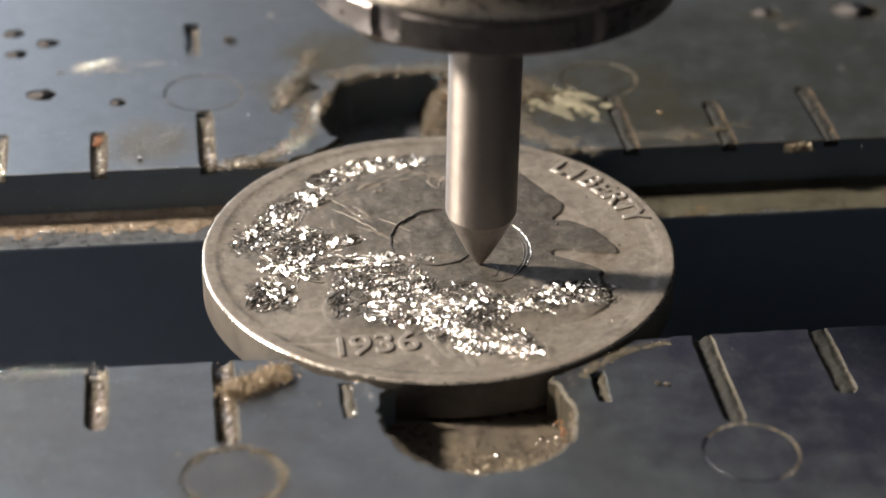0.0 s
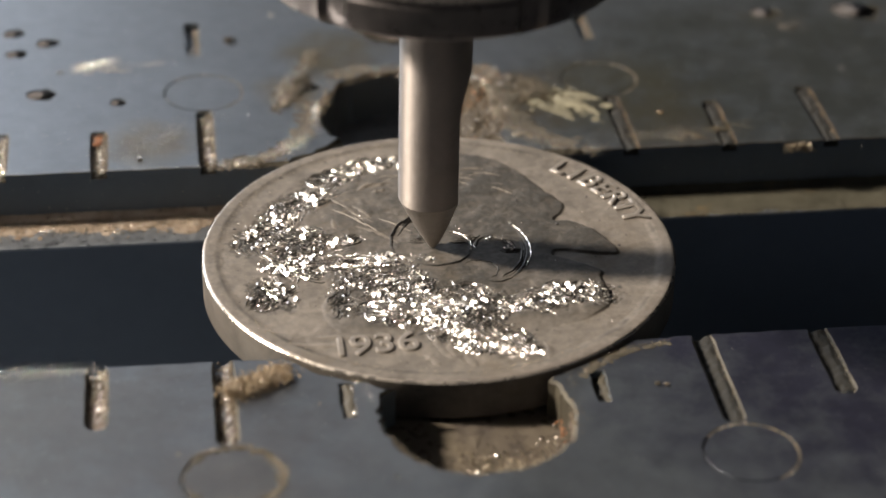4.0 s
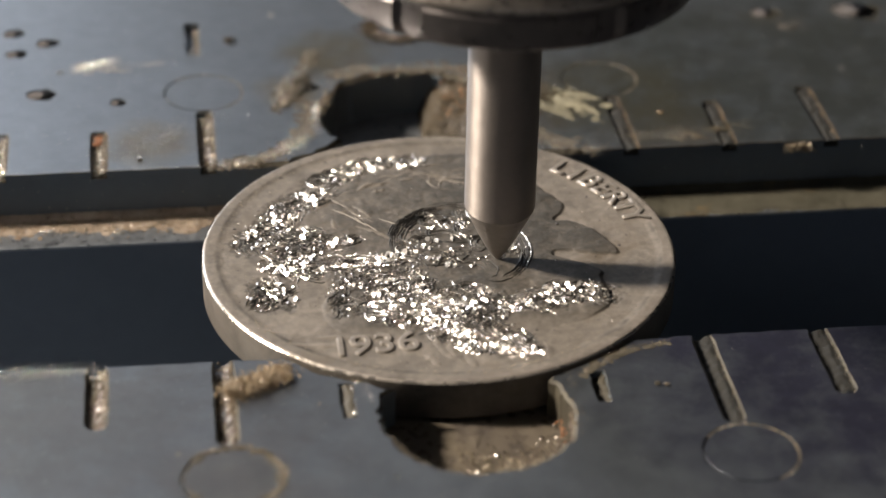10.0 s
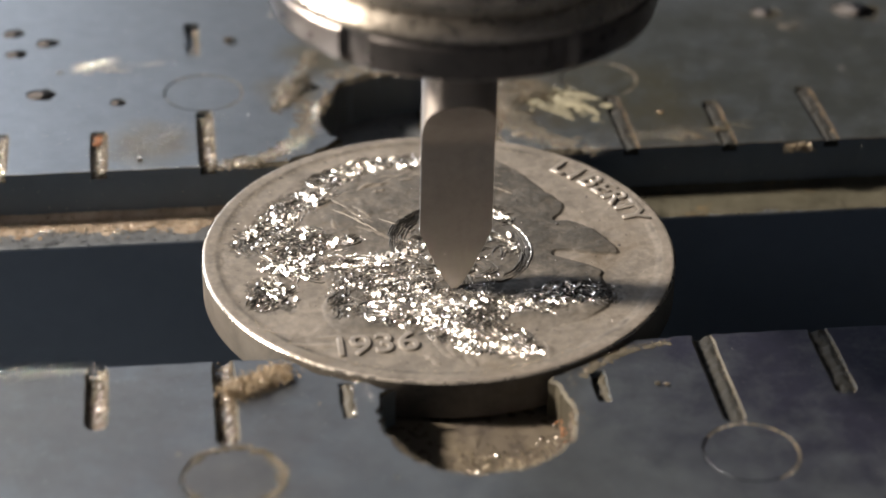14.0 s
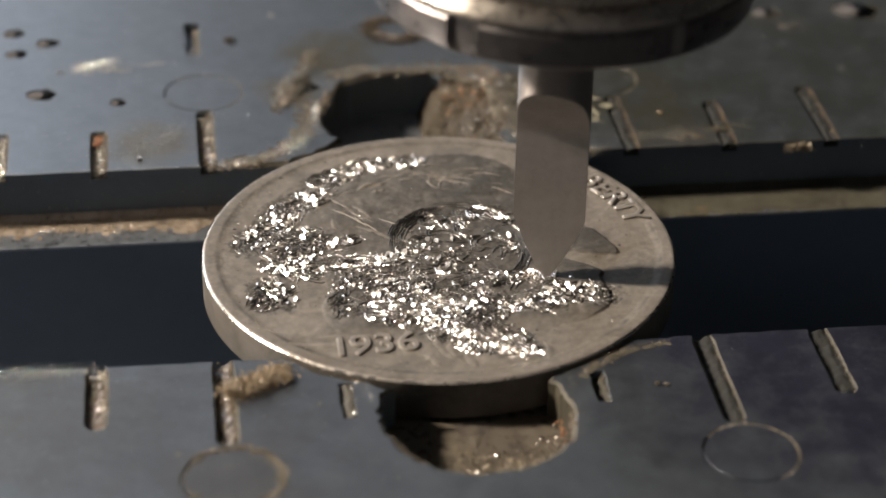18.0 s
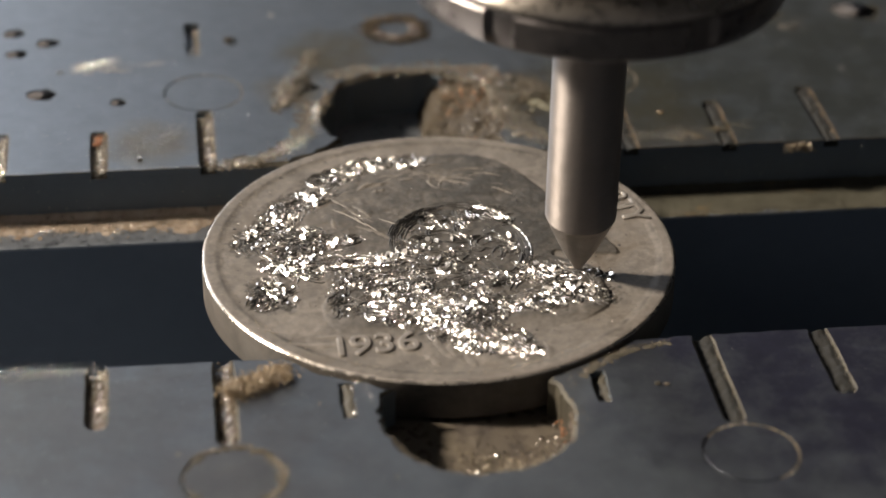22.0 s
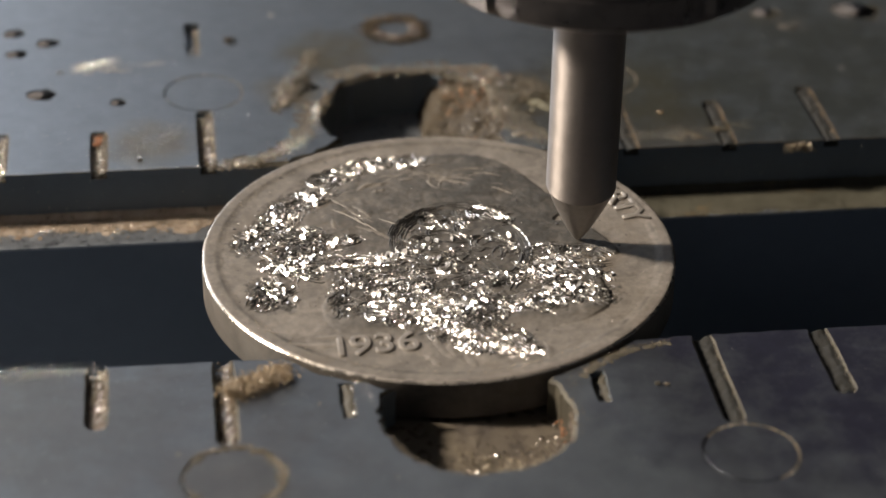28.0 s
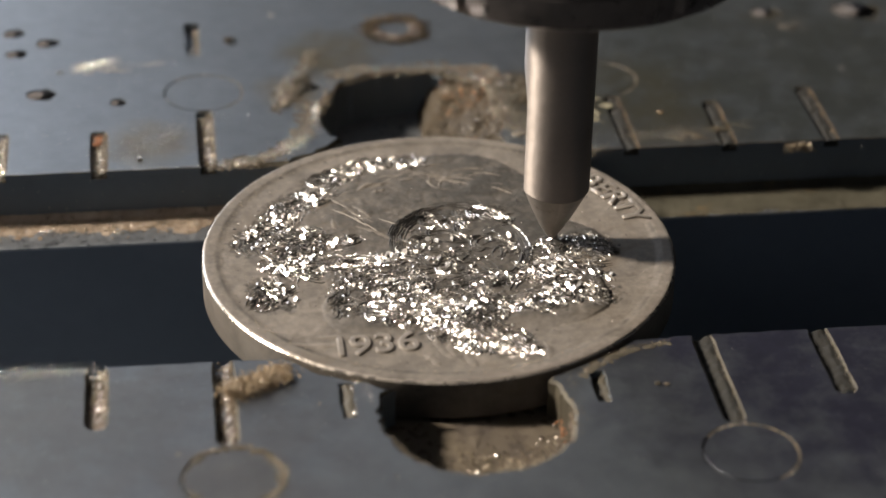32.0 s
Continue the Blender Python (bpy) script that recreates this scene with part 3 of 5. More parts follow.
strewn = along([(-22, 8.2), (-9, 8.0)], 700, 0.4, LEDGE_Z, LEDGE_Z + 0.07, 0.04, 0.14) + along([(-22, 7.6), (-9, 7.6)], 160, 0.45, LEDGE_Z, LEDGE_Z + 0.03, 0.02, 0.06)
strewn += along([(10, 8.4), (25, 8.4)], 120, 0.25, LEDGE_Z, LEDGE_Z + 0.05, 0.03, 0.09)


def dirt_sheet(name, x0, x1, y0, y1, cover, mat, label):
    """A thin uneven layer of dirt on the ledge, with a ragged front edge."""
    nx, ny, v = int((x1 - x0) / 0.12), 18, []
    for i in range(nx + 1):
        for j in range(ny + 1):
            x, y = x0 + (x1 - x0) * i / nx, y0 + (y1 - y0) * j / ny
            over = min(1.0, 2.2 * j / ny + 0.9 * fbm(x * 0.6, y * 0.9, 7) + cover)
            v.append((x, y, LEDGE_Z - 0.05 + 0.09 * over + 0.03 * fbm(x * 4, y * 4, 3) * max(0.0, over) + 0.3 * max(0.0, (y - 8.45) / 0.4) ** 2))
    f = [(i * (ny + 1) + j, (i + 1) * (ny + 1) + j, (i + 1) * (ny + 1) + j + 1, i * (ny + 1) + j + 1) for i in range(nx) for j in range(ny)]
    tagged(link_mesh(name, v, f, mat, back_jaw, 60, label), kind="stuff")


dirt_sheet("ledge_dirt", -24, -8.5, 6.35, 8.84, -0.35, M_LEDGE_DIRT, "golden-brown dirt on the ledge")
dirt_sheet("ledge_dirt", 9.0, 30, 6.22, 8.84, 0.7, M_OLIVE, "olive-brown dirt on the ledge")
lumps("ledge_grit", strewn, M_GRIT, back_jaw, "orange-brown grit lying on the ledge")
lumps("ledge_specks", along([(-22, 7.9), (-9, 7.7)], 240, 0.35, LEDGE_Z + 0.03, LEDGE_Z + 0.12, 0.03, 0.12) + along([(11, 8.2), (24, 8.2)], 16, 0.4, LEDGE_Z + 0.02, LEDGE_Z + 0.06, 0.02, 0.05),
      M_SPECK, back_jaw, "bright metal specks")
# scraped paste and a bright scrape on the top
def strokes(name, count, x0, y0, x1, y1, way, lengths, widths, high, mat, label):
    """Smeared low streaks that start near a line and run the same way."""
    verts, faces = [], []
    for _ in range(count):
        u, turn = random.random(), way + random.gauss(0, 9)
        x, y = x0 + (x1 - x0) * u + random.gauss(0, 0.25), y0 + (y1 - y0) * u + random.gauss(0, 0.25)
        n, ln, w = 9, random.uniform(*lengths), random.uniform(*widths)
        o, c, d = len(verts), math.cos(radians(turn)), math.sin(radians(turn))
        for k in range(n):
            f = math.sin(math.pi * (k + 0.3) / n) ** 0.7 * random.uniform(0.6, 1.1)
            for side in (-1, -0.4, 0.4, 1):
                a, b = ln * k / n, side * w / 2 * f + 0.1 * math.sin(2.4 * k / n + u * 6)
                verts.append((x + c * a - d * b, y + d * a + c * b, top - 0.006 + (high * f * random.uniform(0.5, 1.1) if abs(side) < 0.9 else 0)))
        faces += [(o + 4 * k + j, o + 4 * k + 4 + j, o + 4 * k + 5 + j, o + 4 * k + 1 + j) for k in range(n - 1) for j in range(3)]
    return tagged(link_mesh(name, verts, faces, mat, back_jaw, 60, label), kind="stuff")


strokes("paste_smear", 34, 6.7, 13.6, 8.6, 15.1, -40, (0.7, 2.4), (0.12, 0.4), 0.05, M_PASTE, "streaks of dried yellowish paste")
strokes("oil_smear", 26, 12.0, 10.0, 16.5, 11.0, -30, (0.4, 1.4), (0.05, 0.2), 0.02, M_OLIVE, "olive-brown oil streaks")
strokes("oil_smear", 14, 12.2, 9.8, 15.4, 10.6, -35, (0.2, 0.9), (0.03, 0.1), 0.03, M_GOLD, "golden-brown dried oil streaks")
lumps("pit_grime", [p for px, py, pr in ((21.2, 23.5, 0.9), (22.2, 22.2, 0.6), (26.6, 23.4, 1.3)) for p in along(arc(px, py, pr, 150, 400, 20), 44, 0.26, top - 0.08, top + 0.02, 0.06, 0.22)], M_RIM, back_jaw, "olive-brown grime round the pits")
strokes("scratched_patch", 22, -14.5, 10.0, -11.5, 13.0, 25, (0.2, 0.9), (0.02, 0.07), 0.03, M_DUST, "pale scratches in the steel")
strokes("scratched_patch", 16, -17.5, 19.4, -12.5, 20.4, 5, (0.3, 1.1), (0.04, 0.16), 0.06, M_DUST, "pale scraped streaks in the steel")
strokes("notch_burr", 16, -5.8, 14.8, -4.8, 18.4, 75, (0.5, 1.6), (0.06, 0.2), 0.14, M_RIM, "raised dark burr beside the notch")
smear = along([(7.0, 14.0), (9.3, 13.6), (9.7, 12.2)], 26, 0.4, top - 0.015, top, 0.3, 0.9) + along([(8.3, 15.2), (9.0, 13.2)], 50, 0.3, top - 0.02, top, 0.2, 0.5)
lumps("dried_paste", smear, M_PASTE, back_jaw, "smear of dried yellowish paste", 0.045)
scrape = along([(-16.2, 20.0), (-15.0, 20.6), (-14.6, 20.9)], 40, 0.25, top - 0.02, top + 0.02, 0.1, 0.3)
lumps("scrape", scrape, M_DUST, back_jaw, "bright raised scrape in the steel", 0.15)
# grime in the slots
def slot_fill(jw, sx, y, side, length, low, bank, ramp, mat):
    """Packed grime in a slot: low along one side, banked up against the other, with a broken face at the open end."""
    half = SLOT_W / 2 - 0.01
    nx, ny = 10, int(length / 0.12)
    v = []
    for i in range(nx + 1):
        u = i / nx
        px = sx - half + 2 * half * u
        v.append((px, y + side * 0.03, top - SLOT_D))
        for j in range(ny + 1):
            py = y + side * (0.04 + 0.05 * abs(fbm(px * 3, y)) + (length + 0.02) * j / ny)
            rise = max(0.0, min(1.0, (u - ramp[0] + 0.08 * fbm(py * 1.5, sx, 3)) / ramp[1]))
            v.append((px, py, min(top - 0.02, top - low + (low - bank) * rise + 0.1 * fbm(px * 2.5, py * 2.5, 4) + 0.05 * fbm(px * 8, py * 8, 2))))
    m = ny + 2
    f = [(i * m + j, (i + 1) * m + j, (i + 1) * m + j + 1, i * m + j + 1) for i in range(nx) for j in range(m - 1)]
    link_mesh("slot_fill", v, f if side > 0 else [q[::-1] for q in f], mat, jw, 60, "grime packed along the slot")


slot_fill(front_jaw, 5.4, -10.1, -1, 2.15, 0.38, 0.1, (0.3, 0.6), M_SLOT_DIRT)
slot_fill(front_jaw, -5.05, -10.0, -1, 2.35, 0.2, 0.03, (0.1, 0.5), M_RIM)
for jw, edge, side, slots in ((back_jaw, BACK_EDGE, 1, BACK_SLOTS), (front_jaw, FRONT_EDGE, -1, FRONT_SLOTS)):
    fill, bright = [], []
    for sx, sd in slots:
        if sx < 0:
            slot_fill(jw, sx, edge, side, sd, 0.38, 0.16, (0.3, 0.5), M_SLOT_DIRT if side > 0 else M_DARK_DIRT)
        else:
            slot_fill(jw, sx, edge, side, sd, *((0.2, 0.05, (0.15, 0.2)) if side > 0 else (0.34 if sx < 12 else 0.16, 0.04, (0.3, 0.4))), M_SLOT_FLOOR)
        fill += along([(sx + 0.33, edge + side * 0.05), (sx + 0.3, edge + side * sd)], 240, 0.08, top - SLOT_D, top - 0.02, 0.06, 0.2)
        fill += [] if sx > 0 else along([(sx - 0.25, edge + side * 0.4), (sx - 0.25, edge + side * sd)], 120, 0.07, top - SLOT_D, top - 0.25, 0.06, 0.2)
        fill += [] if sx > 0 else along([(sx + 0.02, edge + side * 0.1), (sx - 0.02, edge + side * (sd - 0.15))], 200, 0.14, top - SLOT_D, top - SLOT_D + 0.22, 0.06, 0.2)
        bright += along([(sx + 0.22, edge + side * 0.1), (sx + 0.18, edge + side * sd)], 80 if sx < 0 else 12, 0.13, top - 0.3, top - 0.02, 0.03, 0.15 if sx < 0 else 0.08)
    if side > 0:
        packed = [p for sx, sd in slots if sx > 0 for p in along([(sx + 0.36, edge + 0.05), (sx + 0.34, edge + sd)], 70, 0.05, top - 0.1, top + 0.02, 0.04, 0.13)]
        lumps("slot_grime", packed, M_GOLD, jw, "golden-brown grime along the sides of the slots")
        fill = [p for p in fill if p[0] < 0]
    else:
        fill = [p for k, p in enumerate(fill) if p[0] < 0 and k % 2 == 0] + [p for sx, sd in slots[2:] for p in along([(sx + 0.36, edge - 0.1), (sx + 0.35, edge - sd)], 26, 0.04, top - 0.08, top + 0.01, 0.03, 0.1)]
    lumps("slot_grime", fill, M_GRIME, jw, "brown grime packed into the slots")
    lumps("slot_specks", bright, M_SPECK, jw, "bright metal specks in the slots")
    if side < 0:
        continue
    rusty = along([(slots[1][0], edge + side * slots[1][1] * 0.75), (slots[1][0], edge + side * (slots[1][1] - 0.2))], 40, 0.16, top - 0.35, top - 0.02, 0.06, 0.24)
    lumps("slot_rust", rusty, M_RUST, jw, "orange rust crumbs at the end of a slot")
# the jaw before the coin
SILT_Z = -2.12  # packed dirt on the floor of its notch
crust = along([(8.9, -8.2), (7.1, -8.6), (5.6, -9.35), (4.75, -10.3)], 170, 0.1, top - 0.12, top + 0.04, 0.03, 0.11)
crust += along([(4.3, -10.4), (4.2, -12.0), (4.2, -13.4), (3.8, -14.4)], 90, 0.1, top - 0.4, top, 0.06, 0.2)
crust += along([(-6.5, -8.3), (-5.2, -8.9), (-4.2, -10.0)], 70, 0.1, top - 0.35, top - 0.05, 0.05, 0.14)
crust += along([(-3.6, -13.6), (-2.9, -15.2), (-1.6, -16.3), (0.2, -16.6), (2.2, -16.1)], 90, 0.08, top - 0.25, top - 0.05, 0.05, 0.12)
crust += along([(-0.4, -13.4), (1.0, -13.9), (3.6, -13.4)], 130, 0.5, SILT_Z, SILT_Z + 0.06, 0.05, 0.2)
crust += along([(0.0, -14.6), (3.0, -14.4)], 110, 0.5, SILT_Z, SILT_Z + 0.06, 0.05, 0.2)
lumps("grime_film", along([(8.9, -8.3), (7.1, -8.75), (5.7, -9.5), (4.85, -10.4)], 24, 0.06, top - 0.01, top + 0.01, 0.25, 0.6), M_RIM, front_jaw, "tan oily film on the steel", 0.1)
lumps("grime", crust, M_GRIME, front_jaw, "brown oily grime caked round the notch")
glints = along([(3.3, -12.2), (3.6, -13.6), (3.2, -14.4)], 20, 0.25, SILT_Z + 0.05, SILT_Z + 0.5, 0.06, 0.2) + along([(0.4, -14.0), (2.4, -13.2), (3.6, -12.0)], 8, 0.5, SILT_Z + 0.05, SILT_Z + 0.12, 0.1, 0.24) + along([(6.0, -8.8), (4.4, -10.4), (4.2, -13.2)], 30, 0.12, top, top + 0.08, 0.02, 0.06)
glints += along([(-4.78, -10.2), (-4.8, -12.2)], 7, 0.06, top - 0.08, top + 0.02, 0.07, 0.2)
glints += along([(-20, -8.2), (-15, -8.1)], 190, 0.28, top, top + 0.05, 0.02, 0.08) + along([(-6.6, -8.4), (-4.2, -10.2), (-3.9, -13.4)], 14, 0.12, top, top + 0.08, 0.03, 0.1) + along([(-15.1, -8), (-15.1, -12)], 12, 0.12, top - 0.1, top + 0.02, 0.04, 0.14) + along([(-9.9, -9), (-9.9, -13.4)], 12, 0.12, top - 0.1, top + 0.02, 0.04, 0.14) + along([(-18, -11), (16, -11)], 26, 1.5, top, top + 0.02, 0.015, 0.035)
lumps("rust_crumb_layer", along([(3.7, -11.4), (3.8, -12.6)], 7, 0.12, SILT_Z + 0.1, SILT_Z + 0.5, 0.08, 0.2), M_RUST, front_jaw, "orange rust crumbs on the notch wall")
lumps("metal_specks", glints, M_SPECK, front_jaw, "tiny bright metal specks")
sludge_v, sludge_f = [], []
for k in range(15):
    for j in range(48):
        a, r = 2 * math.pi * j / 48, 4.6 * (k + 0.02) / 14
        x, y = 0.1 + r * math.cos(a), -12.6 + r * math.sin(a)
        sludge_v.append((x, y, SILT_Z + 0.07 * max(0.0, fbm(x * 0.9, y * 0.9, 2)) + 0.04 * fbm(x * 4, y * 4, 7)))
for k in range(14):
    for j in range(48):
        sludge_f.append((k * 48 + j, (k + 1) * 48 + j, (k + 1) * 48 + (j + 1) % 48, k * 48 + (j + 1) % 48))
link_mesh("notch_sludge", sludge_v, sludge_f, M_SLUDGE, front_jaw, 180, "dark brown oily sludge on the notch floor")
clump = along([(-9.7, -10.3), (-8.6, -9.7), (-7.5, -9.1)], 1300, 0.31, top, top + 0.34, 0.03, 0.17)
tagged(lumps("chip_clump", clump, M_CLUMP, None, "clump of brown oily chips lying on the jaw"), "clump of brown oily chips lying on the jaw", "debris")
dust = [(random.uniform(-22, 26), random.uniform(9.2, 27), top, random.uniform(0.012, 0.04)) for _ in range(900)]
dust = [d for d in dust if math.hypot(d[0] - 0.5, d[1] - 13.7) > 4.9 and math.hypot(d[0], d[1]) > 11.0]
lumps("dust", dust, M_DUST, back_jaw, "pale dust on the steel", 0.4)
dust = [(random.uniform(-20, 18), random.uniform(-19, -8.2), top, random.uniform(0.012, 0.03)) for _ in range(420)]
dust = [d for k, d in enumerate(dust) if math.hypot(d[0], d[1] + 12.6) > 5.2 and (d[0] < 4 or k % 3 == 0)]
lumps("dust", dust, M_DUST, front_jaw, "pale dust on the steel", 0.4)
wall_grit = along([(-22, 8.75), (-9, 8.75)], 14, 0.03, LEDGE_Z + 0.2, top - 0.1, 0.04, 0.1) + along([(11, 8.75), (24, 8.75)], 8, 0.03, LEDGE_Z + 0.2, top - 0.1, 0.04, 0.09)
lumps("wall_grit", wall_grit, M_DUST, back_jaw, "specks stuck to the upright face")
tab = along([(4.35, -10.2), (4.1, -12.0), (4.1, -13.6), (3.6, -14.8)], 90, 0.07, SILT_Z, top - 0.1, 0.12, 0.4)
lumps("wall_grime", tab, M_DARK_DIRT, front_jaw, "grime stuck to the notch wall")
for jw, pins in ((back_jaw, ((-9.95, 16.7, 2.03), (10.6, 16.45, 2.0), (0.6, 23.3, 1.5))), (front_jaw, ((-9.9, -15.9, 2.03), (10.5, -16.3, 1.95)))):
    ring = []
    for px, py, pr in pins:
        ring += along(arc(px, py, pr - 0.02, -65, 85, 14), 90, 0.05, top - 0.16, top - 0.01, 0.05, 0.17)
        ring += along(arc(px, py, pr - 0.02, 85, 140, 8), 40, 0.05, top - 0.14, top - 0.02, 0.06, 0.18)
        if pr < 1.6:
            lumps("scorched_ring", along(arc(px, py, pr - 0.1, 0, 360, 30), 420, 0.24, top - 0.05, top + 0.12, 0.06, 0.3), M_CRUST, jw, "brown scorched ring of grime")
            lumps("scorched_crumb_layer", along(arc(px, py, pr - 0.1, -60, 200, 30), 120, 0.28, top, top + 0.16, 0.04, 0.16), M_GOLD, jw, "golden crumbs on the scorched ring")
            burnt = along(arc(px, py, pr - 0.35, -160, 20, 20), 160, 0.14, top - 0.02, top + 0.1, 0.1, 0.35)
            lumps("burnt_grime", burnt, M_DARK_DIRT, jw, "dark burnt grime inside the ring")
    lumps("pin_specks", [s for px, py, pr in pins for s in along(arc(px, py, pr - 0.02, -50, 100, 14), 3, 0.06, top, top + 0.03, 0.03, 0.09)], M_SPECK, jw, "bright specks in the joint round the pins")
    lumps("pin_grime", ring, M_GRIME, jw, "pale grime in the joint round the pins")



def loose_chip(x, y, z, r, mat, label):
    """One loose crumb of a few fused flakes, lying on the steel."""
    spots = [(random.gauss(0, 0.45 * r), random.gauss(0, 0.3 * r), r * 0.35, r * random.uniform(0.4, 0.8)) for _ in range(7)]
    ob = lumps("metal_chip", spots, mat, None, label, 0.6)
    ob["kind"] = "thing"
    ob.location = (x * MM, y * MM, z * MM)
    tagged(ob, label, "metal chip", "loose chips on the jaws")


for x, y, z, r, mat, label in ((-3.62, -16.51, top, 0.07, M_SPECK, "tiny bright metal chip on the blued steel"), (7.75, -11.3, top, 0.13, M_SLOT_DIRT, "dark brown crumb on the blued steel"),
                               (8.15, -11.35, top, 0.1, M_GRIME, "small tan crumb on the blued steel"), (1.05, 12.6, -2.0, 0.1, M_SPECK, "bright metal chip on the brown crust"),
                               (-6.2, -11.35, top, 0.06, M_GRIT, "tiny tan metal chip beside the chip clump"), (-11.95, -14.2, top, 0.06, M_GRIT, "tan metal chip beside the dowel pin"),
                               (-8.4, 22.6, top, 0.3, M_CRUST, "dark brown crumb beside the slot"), (-6.0, 25.6, top, 0.16, M_DUST, "pale metal crumb on the blued steel"),
                               (-13.3, 9.9, top, 0.16, M_SPECK, "bright metal flake on the blued steel"), (18.9, -10.9, top, 0.1, M_GRIT, "small tan chip on the blued steel"),
                               (13.0, 12.4, top, 0.14, M_GOLD, "golden metal chip in dried oil"), (-7.8, 14.0, top, 0.09, M_SPECK, "tiny bright chip on the blued steel")):
    loose_chip(x, y, z, r, mat, label)
pin_film = along(arc(-9.9, -15.9, 1.85, 0, 360, 40), 26, 0.08, top - 0.012, top - 0.006, 0.2, 0.55)
lumps("pin_film", pin_film, M_RIM, front_jaw, "tan oily film on the pin", 0.05)
lumps("pin_crumb_layer", along(arc(-9.9, -15.9, 1.98, -40, 130, 30), 130, 0.09, top - 0.05, top + 0.05, 0.05, 0.18), M_GRIME, front_jaw, "tan crumbs round the pin")


# ---- coin ----
coin = new("coin")
coin.matrix_basis = pose(0.1 * MM, 0, 0, 0, -0.566, 0) @ Matrix.Scale(1.008, 4)
tagged(coin, "worn nickel coin with a carved head, clamped in a vise", "coin")
HEAD = [(0.6, 8.65), (2.65, 8.6), (3.85, 7.75), (4.7, 6.6), (5.5, 4.8), (6.35, 3.3), (6.12, 2.5), (5.5, 1.8), (6.2, 1.95), (7.15, 1.05), (8.0, -0.6), (8.1, -1.4), (7.2, -1.35), (6.3, -1.1),
        (5.2, -0.7), (5.0, -1.2), (6.0, -1.7), (7.1, -2.7), (6.8, -3.3), (7.1, -4.5), (6.8, -5.6), (5.5, -6.6), (3.8, -6.9), (3.5, -9.0), (0.2, -9.1), (-1.7, -7.0), (-5.0, -6.7), (-5.8, -4.4), (-4.9, -2.6),
        (-8.3, -0.9), (-8.9, 1.1), (-6.6, 5.0), (-3.2, 8.3)]
for _ in range(2):  # round the corners of the outline
    HEAD = [(a[0] + (b[0] - a[0]) * u, a[1] + (b[1] - a[1]) * u) for a, b in zip(HEAD, HEAD[1:] + HEAD[:1]) for u in (0.2, 0.8)]
CARVED = [(-0.0, 8.0, -2.6, 7.9, 0.75), (-2.6, 7.8, -5.0, 6.3, 0.95), (-5.0, 5.5, -6.7, 4.1, 1.1), (-7.0, 3.3, -8.4, 1.2, 1.1), (-6.8, 2.0, -5.1, 0.8, 1.2), (-4.6, 0.8, -3.7, 1.0, 0.5),
          (-7.5, -0.6, -6.3, -1.0, 0.7), (-7.9, -2.3, -7.9, -3.7, 0.9), (-6.9, -2.4, -7.0, -4.0, 0.5), (-5.8, -1.1, -2.0, -0.9, 0.5), (-4.7, -2.6, -4.8, -4.9, 0.6)]
CARVED += [(-7.2, -0.2, -6.0, 0.3, 0.9), (-6.9, -1.5, -5.5, -1.6, 0.5), (-4.5, -1.7, -2.5, -2.0, 0.6), (-1.2, -4.7, 1.4, -6.2, 0.9), (3.6, -4.3, 5.0, -3.9, 0.45)]
CARVED += [(-3.7, -2.7, -1.8, -3.8, 1.2), (-3.6, -5.0, -1.6, -6.1, 0.8), (-2.0, -1.4, -0.1, -5.8, 0.9), (0.2, -4.0, 2.0, -5.1, 1.1), (-0.7, -7.0, 1.1, -8.1, 0.6), (1.3, -8.1, 3.3, -8.7, 0.4),
           (1.8, -6.8, 2.8, -7.8, 0.6), (2.6, -4.7, 4.5, -5.3, 0.8), (4.9, -4.4, 6.6, -4.6, 1.0)]


def to_segment(X, Y, x0, y0, x1, y1):
    dx, dy = x1 - x0, y1 - y0
    u = np.clip(((X - x0) * dx + (Y - y0) * dy) / (dx * dx + dy * dy + 1e-9), 0, 1)
    return np.hypot(X - x0 - u * dx, Y - y0 - u * dy)


def head_depth(X, Y):
    """Distance inside the outline of the head (negative outside)."""
    d, odd = np.full(X.shape, 99.0), np.zeros(X.shape, bool)
    for (x0, y0), (x1, y1) in zip(HEAD, HEAD[1:] + HEAD[:1]):
        d = np.minimum(d, to_segment(X, Y, x0, y0, x1, y1))
        odd ^= ((y0 > Y) != (y1 > Y)) & (X < (x1 - x0) * (Y - y0) / (y1 - y0 + 1e-12) + x0)
    return np.where(odd, d, -d)


def carved_depth(X, Y):
    """Distance inside the carved areas (negative outside)."""
    d = np.full(X.shape, -99.0)
    for x0, y0, x1, y1, r in CARVED:
        d = np.maximum(d, r - to_segment(X, Y, x0, y0, x1, y1))
    return d


def smooth01(v):
    v = np.clip(v, 0, 1)
    return v * v * (3 - 2 * v)


FACE, SEG = {}, 960


def face_z(x, y):
    """Height of the coin's face."""
    k = min(int(np.searchsorted(FACE["r"], math.hypot(x, y))), len(FACE["r"]) - 1)
    j = int(round(math.atan2(y, x) / (2 * math.pi) * SEG)) % SEG
    return float(FACE["z"][k, j])


